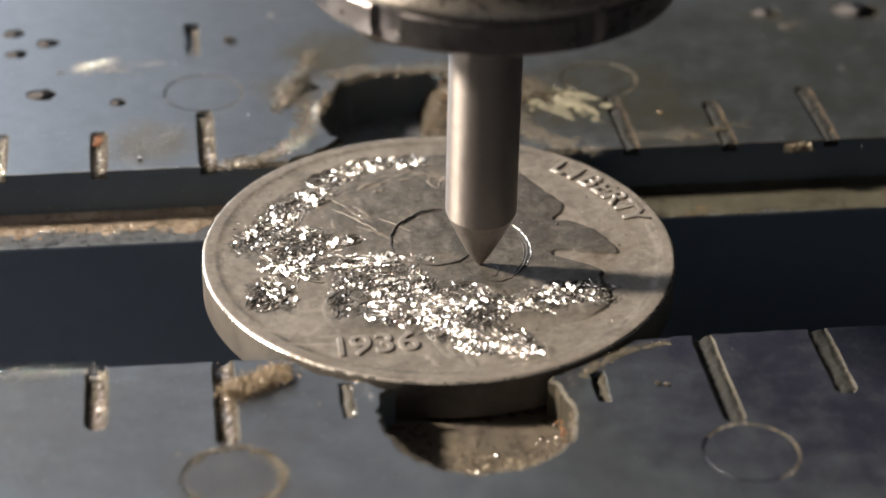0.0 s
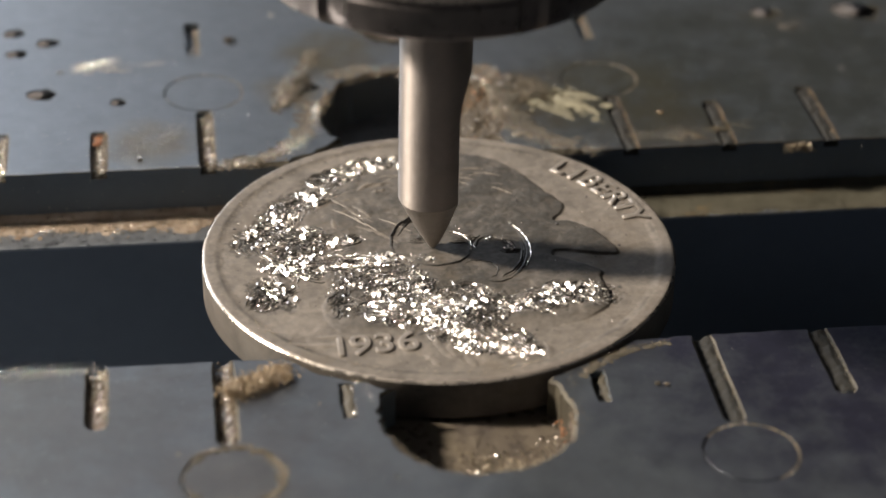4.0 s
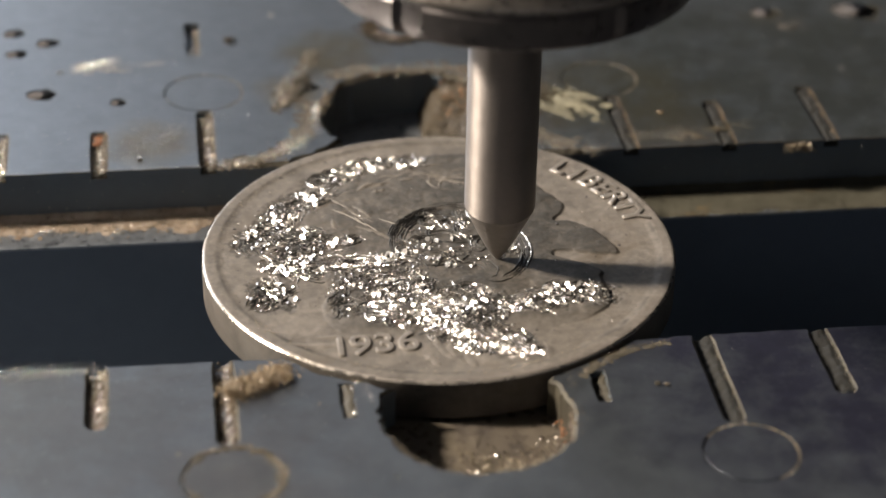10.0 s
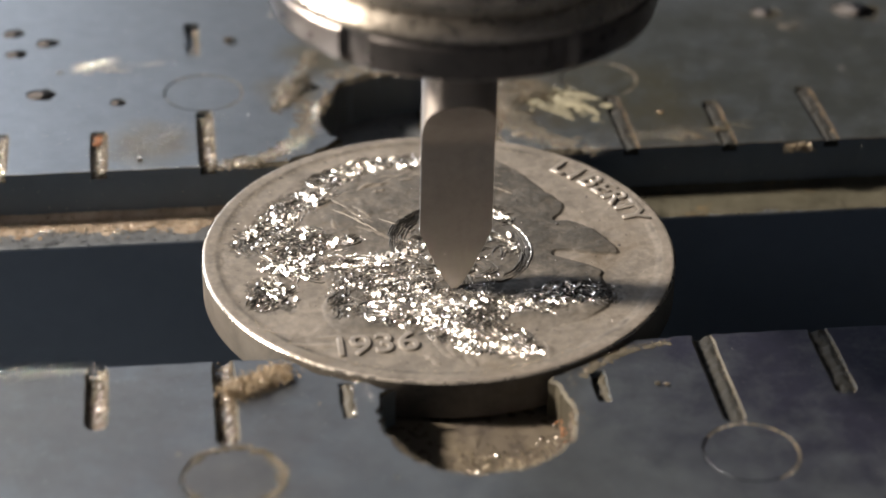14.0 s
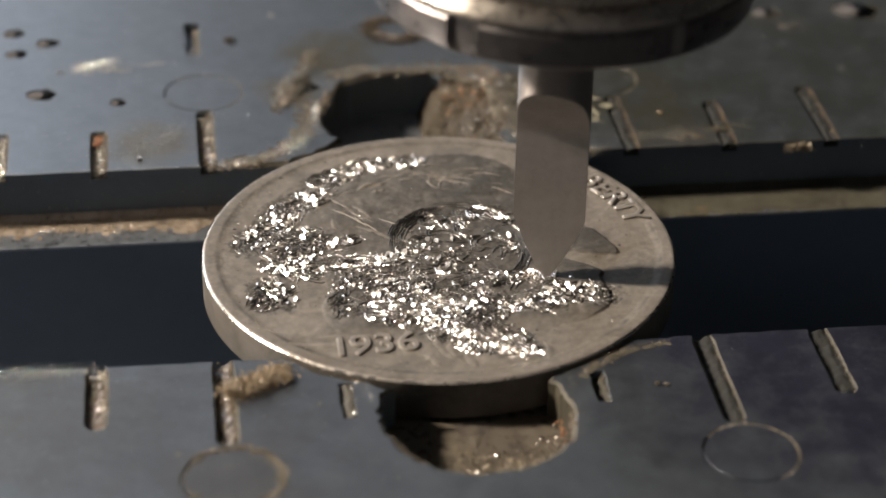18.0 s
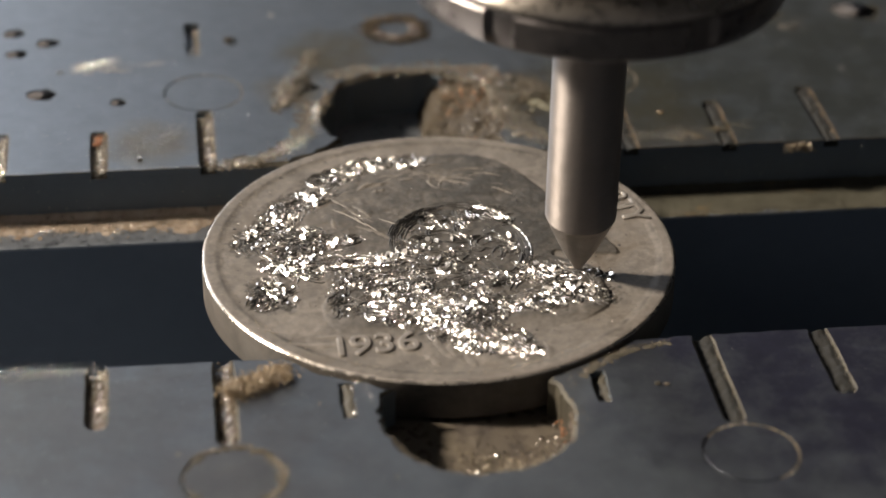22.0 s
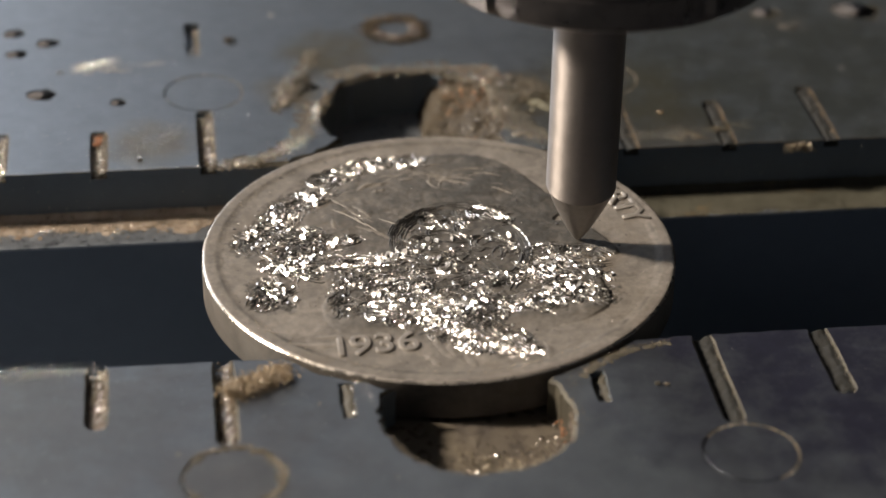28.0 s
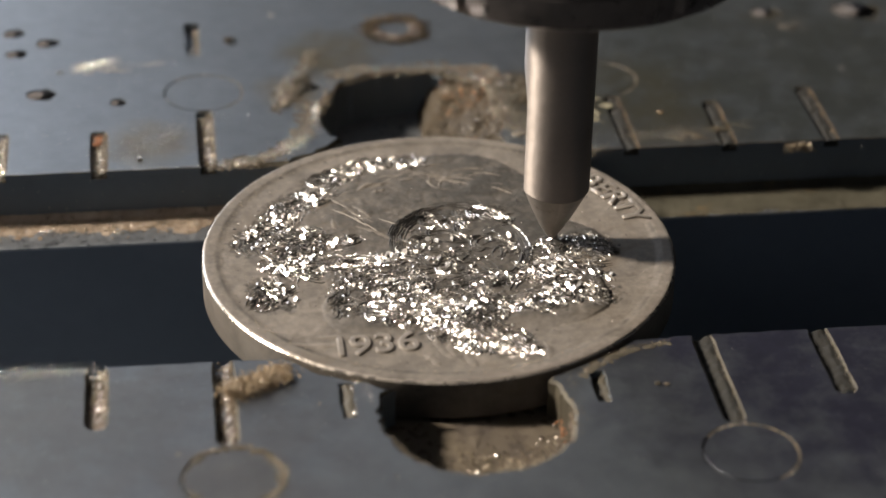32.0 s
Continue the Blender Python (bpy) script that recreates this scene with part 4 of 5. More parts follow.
def coin_body():
    rings, seg = 220, SEG
    R = np.concatenate([np.linspace(0.02, 9.85, rings), [9.9, 9.94, 9.98, 10.02, 10.06, 10.1, 10.25, 10.4, 10.46, 10.5, 10.54, 10.57, 10.6]])
    A = np.linspace(0, 2 * np.pi, seg, endpoint=False)
    X, Y = R[:, None] * np.cos(A), R[:, None] * np.sin(A)
    fine = np.array([[noise.noise(Vector((x * 9, y * 9, 5))) for x, y in zip(rx, ry)] for rx, ry in zip(X, Y)])
    rough = np.array([[noise.noise(Vector((x * 4.5, y * 4.5, 0))) for x, y in zip(rx, ry)] for rx, ry in zip(X, Y)]) + 0.6 * fine
    broad = np.array([[fbm(x * 0.5, y * 0.5, 3) for x, y in zip(rx, ry)] for rx, ry in zip(X, Y)])
    ragged = np.array([[fbm(x * 1.6, y * 1.6, 9) for x, y in zip(rx, ry)] for rx, ry in zip(X, Y)])
    hd, cd = head_depth(X, Y) + 0.05 * ragged, carved_depth(X, Y) + 0.3 * rough + 0.15 * ragged
    head = smooth01(hd / 0.16) * smooth01((Y + 7.2) / 1.8) * smooth01((X + 7.0) / 3.5)
    carved = smooth01(cd / 0.25)
    Z = -0.15 + 0.075 * head + 0.04 * head * smooth01(hd / 0.7) + 0.03 * head * smooth01(hd / 3) + 0.035 * head * broad + 0.01 * ragged
    locks = np.sin(3.2 * (X * 0.5 + Y * 0.9) + 2.0 * broad) * head * smooth01((Y - X * 0.3 - 0.5) / 2)
    Z += 0.022 * locks + 0.005 * rough
    Z += carved * (-0.03 + 0.045 * rough)
    rim = smooth01((R - 9.6) / 0.5)[:, None]
    Z = Z * (1 - rim) + rim * (-0.095 + 0.01 * broad + 0.004 * rough)
    outer = R > 10.43
    Z[outer] -= np.clip(((R[outer] - 10.43) / 0.17) ** 2, 0, 1)[:, None] * 0.11 + 0.005 * np.abs(ragged[outer])
    # darker inside the head outline, most towards its upper right
    dark_tone = smooth01((hd + 0.05) / 0.18) * (0.35 + 0.65 * smooth01((Y + 7.2) / 1.8) * smooth01((X + 7.0) / 3.5)) * (0.6 + 0.3 * smooth01((X + 3) / 7) * smooth01((Y + 5) / 6) + 0.2 * rough + 0.16 * ragged) + 0.3 * broad + 0.12 * ragged
    groove = np.exp(-((R - 9.9) / 0.09) ** 2)[:, None]  # darker band in the corner inside the rim
    dark_tone = np.clip(np.clip(dark_tone, 0, 1) * (1 - rim) + groove * np.clip(0.3 + 0.9 * broad + 0.4 * ragged, 0, 1), 0, 1)
    # carved floor coloured dark, the dim reflection of cut metal painted in
    dark_tone = np.maximum(dark_tone, carved * np.clip(0.5 + 0.5 * rough + 0.5 * ragged, 0, 1))
    polish = np.clip((R - 10.47) / 0.04, 0, 1)[:, None] * np.ones_like(X) * np.clip(0.7 + 0.6 * broad + 0.6 * ragged, 0.3, 1) * (1 - 0.15 * np.exp(-((A - 1.5 * np.pi) / 0.75) ** 2))
    FACE["r"], FACE["z"] = R, Z
    n = len(R)
    verts = np.stack([X, Y, Z], -1).reshape(-1, 3)
    low = [(r * math.cos(a), r * math.sin(a), z) for r, z in ((10.6, -0.2), (10.6, -1.83), (10.56, -1.9), (10.45, -1.95), (0.02, -1.95)) for a in A]
    verts = np.concatenate([verts, np.array(low)])
    rows = n + 5
    i, j = np.meshgrid(np.arange(rows - 1), np.arange(seg), indexing="ij")
    k = (j + 1) % seg
    faces = np.stack([i * seg + j, (i + 1) * seg + j, (i + 1) * seg + k, i * seg + k], -1).reshape(-1, 4)
    ob = link_mesh("coin_body", verts.tolist(), faces.tolist(), M_COIN, coin, 60)
    values = np.concatenate([dark_tone.reshape(-1), np.full(5 * seg, 0.42)])
    att = ob.data.attributes.new("dark_tone", "FLOAT", "POINT")
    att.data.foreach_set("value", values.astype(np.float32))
    att = ob.data.attributes.new("polish", "FLOAT", "POINT")
    att.data.foreach_set("value", np.concatenate([polish.reshape(-1), np.full(5 * seg, 0.0)]).astype(np.float32))
    return ob


coin_body()


def letter(ch, x, y, turn, size, z, bevel, polish):
    """One raised letter of the coin."""
    cu = bpy.data.curves.new("letter", "FONT")
    cu.body, cu.size, cu.extrude, cu.bevel_depth, cu.bevel_resolution = ch, size * MM, 0.02 * MM, bevel * MM, 2
    cu.offset = -0.02 * MM
    cu.align_x, cu.align_y = "CENTER", "BOTTOM"
    tmp = bpy.data.objects.new("letter_form", cu)
    scene.collection.objects.link(tmp)
    me = bpy.data.meshes.new_from_object(tmp.evaluated_get(bpy.context.evaluated_depsgraph_get()))
    bpy.data.objects.remove(tmp)
    me.materials.clear()
    me.materials.append(M_COIN)
    me.shade_smooth()
    for key, level in (("dark_tone", 0.1), ("polish", polish)):
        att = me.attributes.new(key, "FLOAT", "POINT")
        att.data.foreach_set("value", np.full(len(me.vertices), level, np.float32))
    ob = new("letter", me)
    ob.parent = coin
    ob.matrix_basis = pose(x * MM, y * MM, z * MM, 0, 0, turn)
    return ob


for k, ch in enumerate("LIBERTY"):
    a = 44.6 - 5.55 * k
    letter(ch, 8.64 * math.cos(radians(a)), 8.64 * math.sin(radians(a)), a - 90, 1.62, -0.115, 0.065, 0.6)
for k, ch in enumerate("1936"):
    letter(ch, (-5.05, -4.2, -3.2, -2.2)[k], -8.45 + 0.03 * k, 0, 1.95, -0.168, 0.08, 0.1)


# ---- engraved lines and burrs ----
random.seed(5)
GLINT = Vector((-0.60, -0.43, 0.68))


def ridge(verts, faces, pts, wide, high):
    """A raised burr along a line, sharp on top, tapering at both ends."""
    o, n = len(verts), len(pts)
    for i, (x, y) in enumerate(pts):
        (ax, ay), (bx, by) = pts[max(0, i - 1)], pts[min(n - 1, i + 1)]
        d = math.hypot(bx - ax, by - ay) or 1
        nx, ny = -(by - ay) / d, (bx - ax) / d
        f = (0.25 + 0.75 * min(1.0, 4 * min(i, n - 1 - i) / n)) * random.uniform(0.7, 1.2)
        w, z = wide * f / 2, face_z(x, y)
        verts += [(x + nx * w, y + ny * w, z - 0.012), (x + nx * 0.1 * w, y + ny * 0.1 * w, z + high * f), (x - nx * w, y - ny * w, z - 0.012)]
    for i in range(n - 1):
        a, b = o + 3 * i, o + 3 * (i + 1)
        faces += [(a, b, b + 1, a + 1), (a + 1, b + 1, b + 2, a + 2)]


def chip(verts, faces, x, y, z, size, toward):
    """A small lifted flake of cut metal: a thin round wedge; toward: how much it leans into the light."""
    lean = GLINT * toward + Vector((random.gauss(0, 0.4), random.gauss(0, 0.4), random.uniform(0.2, 0.9)))
    q = lean.to_track_quat("Z", "Y").to_matrix() @ Euler((0, 0, random.uniform(0, 6.3))).to_matrix()
    o = len(verts)
    a, b = size / 2 * random.choice((1.0, 1.0, 1.5)), size / 2 * random.uniform(0.5, 1.0)
    for k in range(8):
        p = q @ Vector((a * math.cos(k * math.pi / 4), b * math.sin(k * math.pi / 4), random.uniform(-0.04, 0.04) * size))
        verts.append((x + p.x, y + p.y, z + p.z))
    p = q @ Vector((0, 0, -0.6 * size))
    verts.append((x + p.x, y + p.y, z + p.z))
    faces.append(tuple(o + k for k in range(8)))
    faces += [(o + (k + 1) % 8, o + k, o + 8) for k in range(8)]


def wavered(cx, cy, r, a0, a1):
    n = max(6, int(abs(a1 - a0) * r / 7))
    return [(x + 0.05 * fbm(x * 2.5, y * 2.5, 1), y + 0.05 * fbm(x * 2.5, y * 2.5, 4)) for x, y in arc(cx, cy, r, a0, a1, n)]


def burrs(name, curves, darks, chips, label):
    """Bright raised lines and lines coloured dark as groove shade (cx, cy, radius, from, to), and chips (x, y), in one
    patch of the coin's face.
    """
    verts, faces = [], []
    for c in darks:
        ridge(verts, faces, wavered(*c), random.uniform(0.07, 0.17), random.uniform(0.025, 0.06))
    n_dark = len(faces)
    for c in curves:
        ridge(verts, faces, wavered(*c), random.uniform(0.05, 0.11), random.uniform(0.02, 0.06))
    for x, y, *fixed in chips:
        thick = max(0.12, min(1.0, 0.5 + 1.7 * fbm(x * 0.8, y * 0.8, 12)))  # chips lie thicker in some places
        if fixed:
            size, toward = fixed[0] * random.uniform(0.6, 1.4), 3.5
        elif random.random() < 0.1 + 0.48 * thick ** 2:
            size, toward = 0.035 + (0.12 + 0.27 * thick) * random.random() ** 3.4, random.choice((2.4, 2.4, 1.4))
        else:
            size, toward = random.uniform(0.03, 0.1), random.choice((0.0, 0.5))
        chip(verts, faces, x, y, face_z(x, y) + random.uniform(0.0, 0.06), size, toward)
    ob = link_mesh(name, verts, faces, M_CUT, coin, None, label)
    ob.data.materials.append(M_GROOVE_SHADE)
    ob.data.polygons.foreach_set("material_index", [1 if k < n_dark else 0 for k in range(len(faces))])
    return tagged(ob, kind="stuff")


def strew(n, x0, y0, x1, y1, r):
    """n places within r of a line."""
    out = []
    while len(out) < n:
        u, a, d = random.random(), random.uniform(0, 6.3), r * math.sqrt(random.random())
        out.append((x0 + (x1 - x0) * u + d * math.cos(a), y0 + (y1 - y0) * u + d * math.sin(a)))
    return out


def curls(places, r0=0.2, r1=0.9, many=(1, 1, 2, 3)):
    """Random small arcs, some in bundles, that end near the places."""
    out = []
    for x, y in places:
        r, a = random.uniform(r0, r1), random.uniform(0, 360)
        s = random.uniform(35, 80) / max(0.4, r)
        cx, cy, step = x - r * math.cos(radians(a)), y - r * math.sin(radians(a)), random.uniform(0.12, 0.2)
        for k in range(random.choice(many)):
            out.append((cx, cy, r + step * k, a - s * random.uniform(0.35, 0.6), a + s * random.uniform(0.35, 0.6)))
    return out


def streak(x0, y0, x1, y1, rows=2):
    """Flat bright cuts in rows along a stroke."""
    out = []
    for k in range(rows):
        n = int(math.hypot(x1 - x0, y1 - y0) / 0.06)
        a, b = sorted((random.random() * 0.4, 0.6 + random.random() * 0.4))
        for i in range(int(n * a), int(n * b)):
            out.append((x0 + (x1 - x0) * i / n, y0 + (y1 - y0) * i / n + 0.28 * (k - rows / 2) + 0.06 * math.sin(i * 0.4 + k) + random.gauss(0, 0.012), 0.058))
    return out


def within(c):
    """Whether both ends of an arc lie in the carved areas."""
    a = np.radians(np.array(c[3:5]))
    return bool((carved_depth(c[0] + c[2] * np.cos(a), c[1] + c[2] * np.sin(a)) > -0.12).all())


old_curves, old_darks, old_chips = [], [], []
for x0, y0, x1, y1, r in CARVED:
    area = 2 * r * math.hypot(x1 - x0, y1 - y0) + 3.1 * r * r
    old_curves += [c for c in curls(strew(int(area * 3.8), x0, y0, x1, y1, r * 0.9)) if within(c)]
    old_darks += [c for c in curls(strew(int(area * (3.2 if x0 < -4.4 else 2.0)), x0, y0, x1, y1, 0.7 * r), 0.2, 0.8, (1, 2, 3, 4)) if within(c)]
    old_chips += strew(int(area * 17), x0, y0, x1, y1, r * 0.95)
for k in range(4):
    old_curves.append((-3.9 + random.uniform(-0.5, 0.5), -31.0 + 0.13 * k, 30.0, 94, 86.5))
    old_curves.append((-2.6, -34.9 + 0.15 * k, 30.0, 92, 87.5))
    old_curves.append((2.2, -38.8 + 0.13 * k, 30.0, 92, 87.5))
for x0, y0, x1, y1, rows in ((-5.4, -0.5, -1.3, -1.0, 4), (-7.6, -0.7, -6.0, -0.5, 4), (-1.6, -3.4, 0.8, -5.6, 3), (-4.2, -4.3, -1.9, -4.4, 2), (-3.9, -5.1, -2.0, -5.0, 2), (1.1, -8.3, 3.3, -8.8, 3), (-0.5, -7.5, 0.9, -8.5, 3), (2.0, -5.0, 3.4, -5.2, 2)):
    old_chips += streak(x0, y0, x1, y1, rows)
old_chips += strew(260, -2.8, -5.4, 3.2, -8.5, 0.35) + strew(60, -8.2, 2.6, -6.2, 4.6, 0.7) + strew(150, -7.6, 2.4, -4.6, 6.2, 0.8) + strew(60, -4.4, 6.8, -1.0, 8.0, 0.5) + strew(50, -2.5, -3.5, 0.5, -5.0, 0.8) + strew(170, -7.2, -0.2, -0.6, -1.0, 0.4) + strew(90, -2.2, -2.5, -1.4, -4.6, 0.6)
old_chips += [(x, y, random.uniform(0.05, 0.13)) for x, y in strew(85, -1.6, -5.2, 0.4, -7.4, 0.35) + strew(70, 0.4, -7.6, 3.3, -8.8, 0.22)]
old_chips += [(x, y, random.uniform(0.04, 0.11)) for x, y in strew(80, -8.0, -0.7, -6.2, -1.6, 0.45) + strew(40, -7.8, -1.5, -7.6, -3.2, 0.4)]
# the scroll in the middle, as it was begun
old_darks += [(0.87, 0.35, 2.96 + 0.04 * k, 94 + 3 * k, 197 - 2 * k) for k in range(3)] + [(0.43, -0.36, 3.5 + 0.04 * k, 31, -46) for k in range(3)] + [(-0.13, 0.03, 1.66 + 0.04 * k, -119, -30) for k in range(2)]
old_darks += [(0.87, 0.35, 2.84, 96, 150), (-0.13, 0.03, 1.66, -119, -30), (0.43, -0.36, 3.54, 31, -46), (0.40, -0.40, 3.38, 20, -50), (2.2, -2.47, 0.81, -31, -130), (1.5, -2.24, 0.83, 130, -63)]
old_curves += [(0.43, -0.36, 3.64, 34, -40), (0.87, 0.35, 3.04, 110, 160)]
old_chips += [(0.1, 1.6), (-0.2, 1.5), (0.35, 1.7), (3.5, 1.8), (3.6, 1.7), (3.45, 1.6), (-0.4, -1.3), (-1.6, 2.9), (-3.3, 3.1), (-4.9, 4.3)]
burrs("old_carving", old_curves, old_darks, old_chips, "bright carved lines and burrs among cuts shaded by dark colour")
NEW_CUTS = []
# hair of the struck head and folds by the date, worn low
verts_, faces_ = [], []
for k in range(26):
    u = k / 25
    cx, cy = -5.2 + 9.0 * u + random.uniform(-0.4, 0.4), 3.2 + 3.6 * math.sin(2.6 * u) + random.uniform(-0.7, 0.7)
    r, a = random.uniform(1.0, 2.6), 130 - 70 * u + random.uniform(-20, 20)
    ridge(verts_, faces_, arc(cx - r * math.cos(radians(a)), cy - r * math.sin(radians(a)), r, a - random.uniform(10, 25), a + random.uniform(10, 25), 8), random.uniform(0.14, 0.3), random.uniform(0.015, 0.05))
for x, y in strew(13, -4.4, 3.6, -2.0, 2.0, 1.1):
    r, s = random.uniform(3.0, 7.0), random.uniform(5, 11)
    a = 28 + random.uniform(-22, 22)
    ridge(verts_, faces_, arc(x - r * math.cos(radians(a)), y - r * math.sin(radians(a)), r, a - s, a + s, 9), random.uniform(0.12, 0.3), random.uniform(0.02, 0.05))
for x, y, r, a, s in ((-0.9, -8.0, 2.2, 200, 26), (-0.45, -8.4, 2.6, 195, 26), (0.2, -8.9, 1.8, 190, 24), (-1.3, -8.8, 1.6, 30, 24), (-6.0, -7.2, 6.0, 265, 12), (-4.6, -6.7, 9.0, 82, 10), (3.6, -8.6, 1.4, 0, 30)):
    ridge(verts_, faces_, arc(x - r * math.cos(radians(a)), y - r * math.sin(radians(a)), r, a - s, a + s, 14), 0.42, 0.06)
for x, y, r, a, s in ((1.2, 6.2, 1.1, 120, 60), (0.3, 5.6, 0.8, 200, 70), (2.2, 7.0, 1.6, 95, 30), (-0.8, 7.3, 1.2, 60, 40)):
    ridge(verts_, faces_, arc(x - r * math.cos(radians(a)), y - r * math.sin(radians(a)), r, a - s, a + s, 14), 0.22, 0.045)
tagged(link_mesh("hair_relief", verts_, faces_, M_COIN, coin, 60, "worn hair lines of the head"), kind="stuff")


specks = [(r * math.cos(a), r * math.sin(a)) for r, a in ((10.2 * math.sqrt(random.random()), random.uniform(0, 6.283)) for _ in range(190))]
lumps("face_grime", [(x, y, face_z(x, y), random.uniform(0.02, 0.06) if k % 7 else random.uniform(0.07, 0.13)) for k, (x, y) in enumerate(specks[:110])], M_PIT, coin, "dark grime specks on the coin", 0.4)
lumps("face_specks", [(x, y, face_z(x, y), random.uniform(0.015, 0.04)) for x, y in specks[110:]], M_SPECK, coin, "tiny bright chips on the coin", 0.6)
rim_dirt = along(arc(0, 0, 9.85, -150, -60, 30), 40, 0.1, -0.12, -0.1, 0.05, 0.16) + along(arc(0, 0, 9.85, 20, 170, 30), 40, 0.08, -0.12, -0.1, 0.04, 0.12)
lumps("rim_dirt", [(x, y, face_z(x, y), r) for x, y, z, r in rim_dirt], M_GRIME, coin, "brown dirt along the inside of the rim", 0.3)


def fresh(t, curves, chips, darks=()):
    NEW_CUTS.append((t, burrs("fresh_burr", curves, list(darks) + curls([c[:2] for c in chips[::7]], 0.25, 0.8, (1, 2, 3)), chips, "freshly cut bright burrs")))


fresh(1.7, [(2.0, -0.96, 1.54, 85, 22), (2.35, -0.16, 0.77, -158, -255), (-0.06, -0.12, 1.52, -27, 68)], streak(1.1, 0.9, 1.5, 0.4) + streak(2.9, 0.0, 3.4, -0.5, 3) + strew(10, 2.3, 0.6, 3.3, 0.0, 0.25),
      [(-0.06, -0.12, 1.45, -27, 68), (2.0, -0.96, 1.45, 85, 22), (2.35, -0.16, 0.7, -158, -255), (0.43, -0.36, 3.25, 10, -52)])
fresh(3.4, [(0.9, 0.4, 3.05, 85, 120)], strew(22, -1.2, 1.2, 0.8, 1.8, 0.7), [(0.87, 0.35, 2.7, 100, 165)])
fresh(5.8, [(0.2, 0.2, 0.9, 0, 200)] + curls(strew(12, -1.4, 0.0, 1.0, -0.8, 0.9)), strew(55, -1.6, -0.6, 1.4, -1.2, 0.9), [(0.9, 0.4, 3.1, 95, 190), (0.3, 0.1, 1.2, 20, 230)])
fresh(7.2, curls(strew(10, -1.2, -0.8, -1.0, 1.2, 0.8)), strew(50, -1.4, -1.2, -0.6, 1.2, 0.8), [(0.9, 0.4, 2.55, 110, 200), (0.9, 0.4, 3.2, 100, 170), (0.74, 0.47, 3.1, 99, 30)])
fresh(8.5, [(0.74, 0.47, 3.2, 85, 30), (0.74, 0.47, 3.05, 80, 40)] + curls(strew(14, -0.5, 2.2, 2.0, 2.4, 0.7)), strew(36, -0.6, 2.2, 1.8, 2.4, 0.7) + streak(2.4, 3.05, 3.75, 1.95, 3) + [(0.74 + r * math.cos(radians(a)), 0.47 + r * math.sin(radians(a)), 0.06) for r in (3.05, 3.12, 3.2) for a in range(30, 66)],
      [(0.87, 0.35, 2.6 + 0.12 * k, 105, 190) for k in range(5)] + [(0.74, 0.47, 3.32, 110, 20), (0.9, 0.4, 2.4, 120, 180), (0.74, 0.47, 2.95, 95, 20)])
fresh(9.6, [(0.74, 0.47, 3.3, 62, 38), (0.74, 0.47, 3.2, 58, 42), (2.6, -0.6, 0.8, 160, -60)], strew(34, 2.2, 1.6, 3.6, -1.0, 0.6) + strew(44, 0.0, 0.4, 2.6, -1.2, 1.3) + streak(3.0, 0.1, 3.6, -0.5, 3), [(2.0, -0.9, 1.1, 80, -20)] + curls(strew(9, 0.4, 0.4, 2.4, -1.0, 0.9), 0.4, 1.0, (1, 2)) + [(0.43, -0.36, 3.2 + 0.12 * k, 32, -44) for k in range(5)])
fresh(11.3, curls(strew(12, -1.0, -2.2, 1.5, -2.8, 0.7)), strew(80, -1.2, -2.2, 2.0, -2.9, 0.8))
fresh(14.2, curls(strew(10, 1.5, -2.8, 3.0, -3.0, 0.6)), strew(60, 1.2, -2.8, 3.4, -3.1, 0.7))
fresh(17.2, curls(strew(14, 3.0, -3.0, 4.6, -3.2, 0.6)), strew(80, 3.0, -3.0, 5.0, -3.3, 0.7))
fresh(19.4, curls(strew(12, 3.4, -2.2, 4.4, -2.6, 0.5)), strew(50, 3.5, -2.2, 4.8, -2.7, 0.5))
fresh(21.3, curls(strew(18, 4.4, -2.4, 6.8, -2.8, 0.6)), strew(100, 4.3, -2.4, 6.9, -2.9, 0.6) + streak(4.6, -3.0, 6.2, -3.3, 2))
fresh(23.0, curls(strew(14, 4.6, -1.8, 6.9, -2.2, 0.45)), strew(80, 4.5, -1.8, 6.9, -2.3, 0.5))
fresh(25.2, [(5.2, -2.4, 1.6, 130, 50), (6.2, -2.0, 1.5, 120, 40)] + curls(strew(8, 6.4, -1.0, 7.2, -1.3, 0.4)), strew(34, 6.0, -1.1, 7.3, -1.3, 0.4))
fresh(27.8, [(4.9, -2.2, 1.9, 140, 60), (4.6, -2.0, 1.2, 150, 40)] + curls(strew(12, 4.3, -0.8, 5.6, -1.2, 0.6)), strew(55, 4.3, -0.8, 6.0, -1.3, 0.5), [(4.9, -2.2, 1.75, 140, 60)])
fresh(28.7, curls(strew(12, 6.2, -0.4, 7.6, -0.6, 0.5)), strew(50, 6.2, -0.4, 7.7, -0.7, 0.45))
fresh(31.0, curls(strew(12, 5.2, -0.2, 6.6, -0.2, 0.5)), strew(45, 5.3, -0.2, 7.2, 0.0, 0.45))


# ---- spindle with its bit ----
spindle = new("engraving_spindle")
tagged(spindle, "dark steel spindle nut holding a half-round engraving bit", "spindle")
NUT_Z, R_BIT = 13.95, 1.56


def nut_slots(a, k):
    """Six wrench slots in the lower ring of the nut."""
    return 0.3 if k in (3, 4, 5) and math.cos(6 * a + 0.9) > 0.93 else 0.0


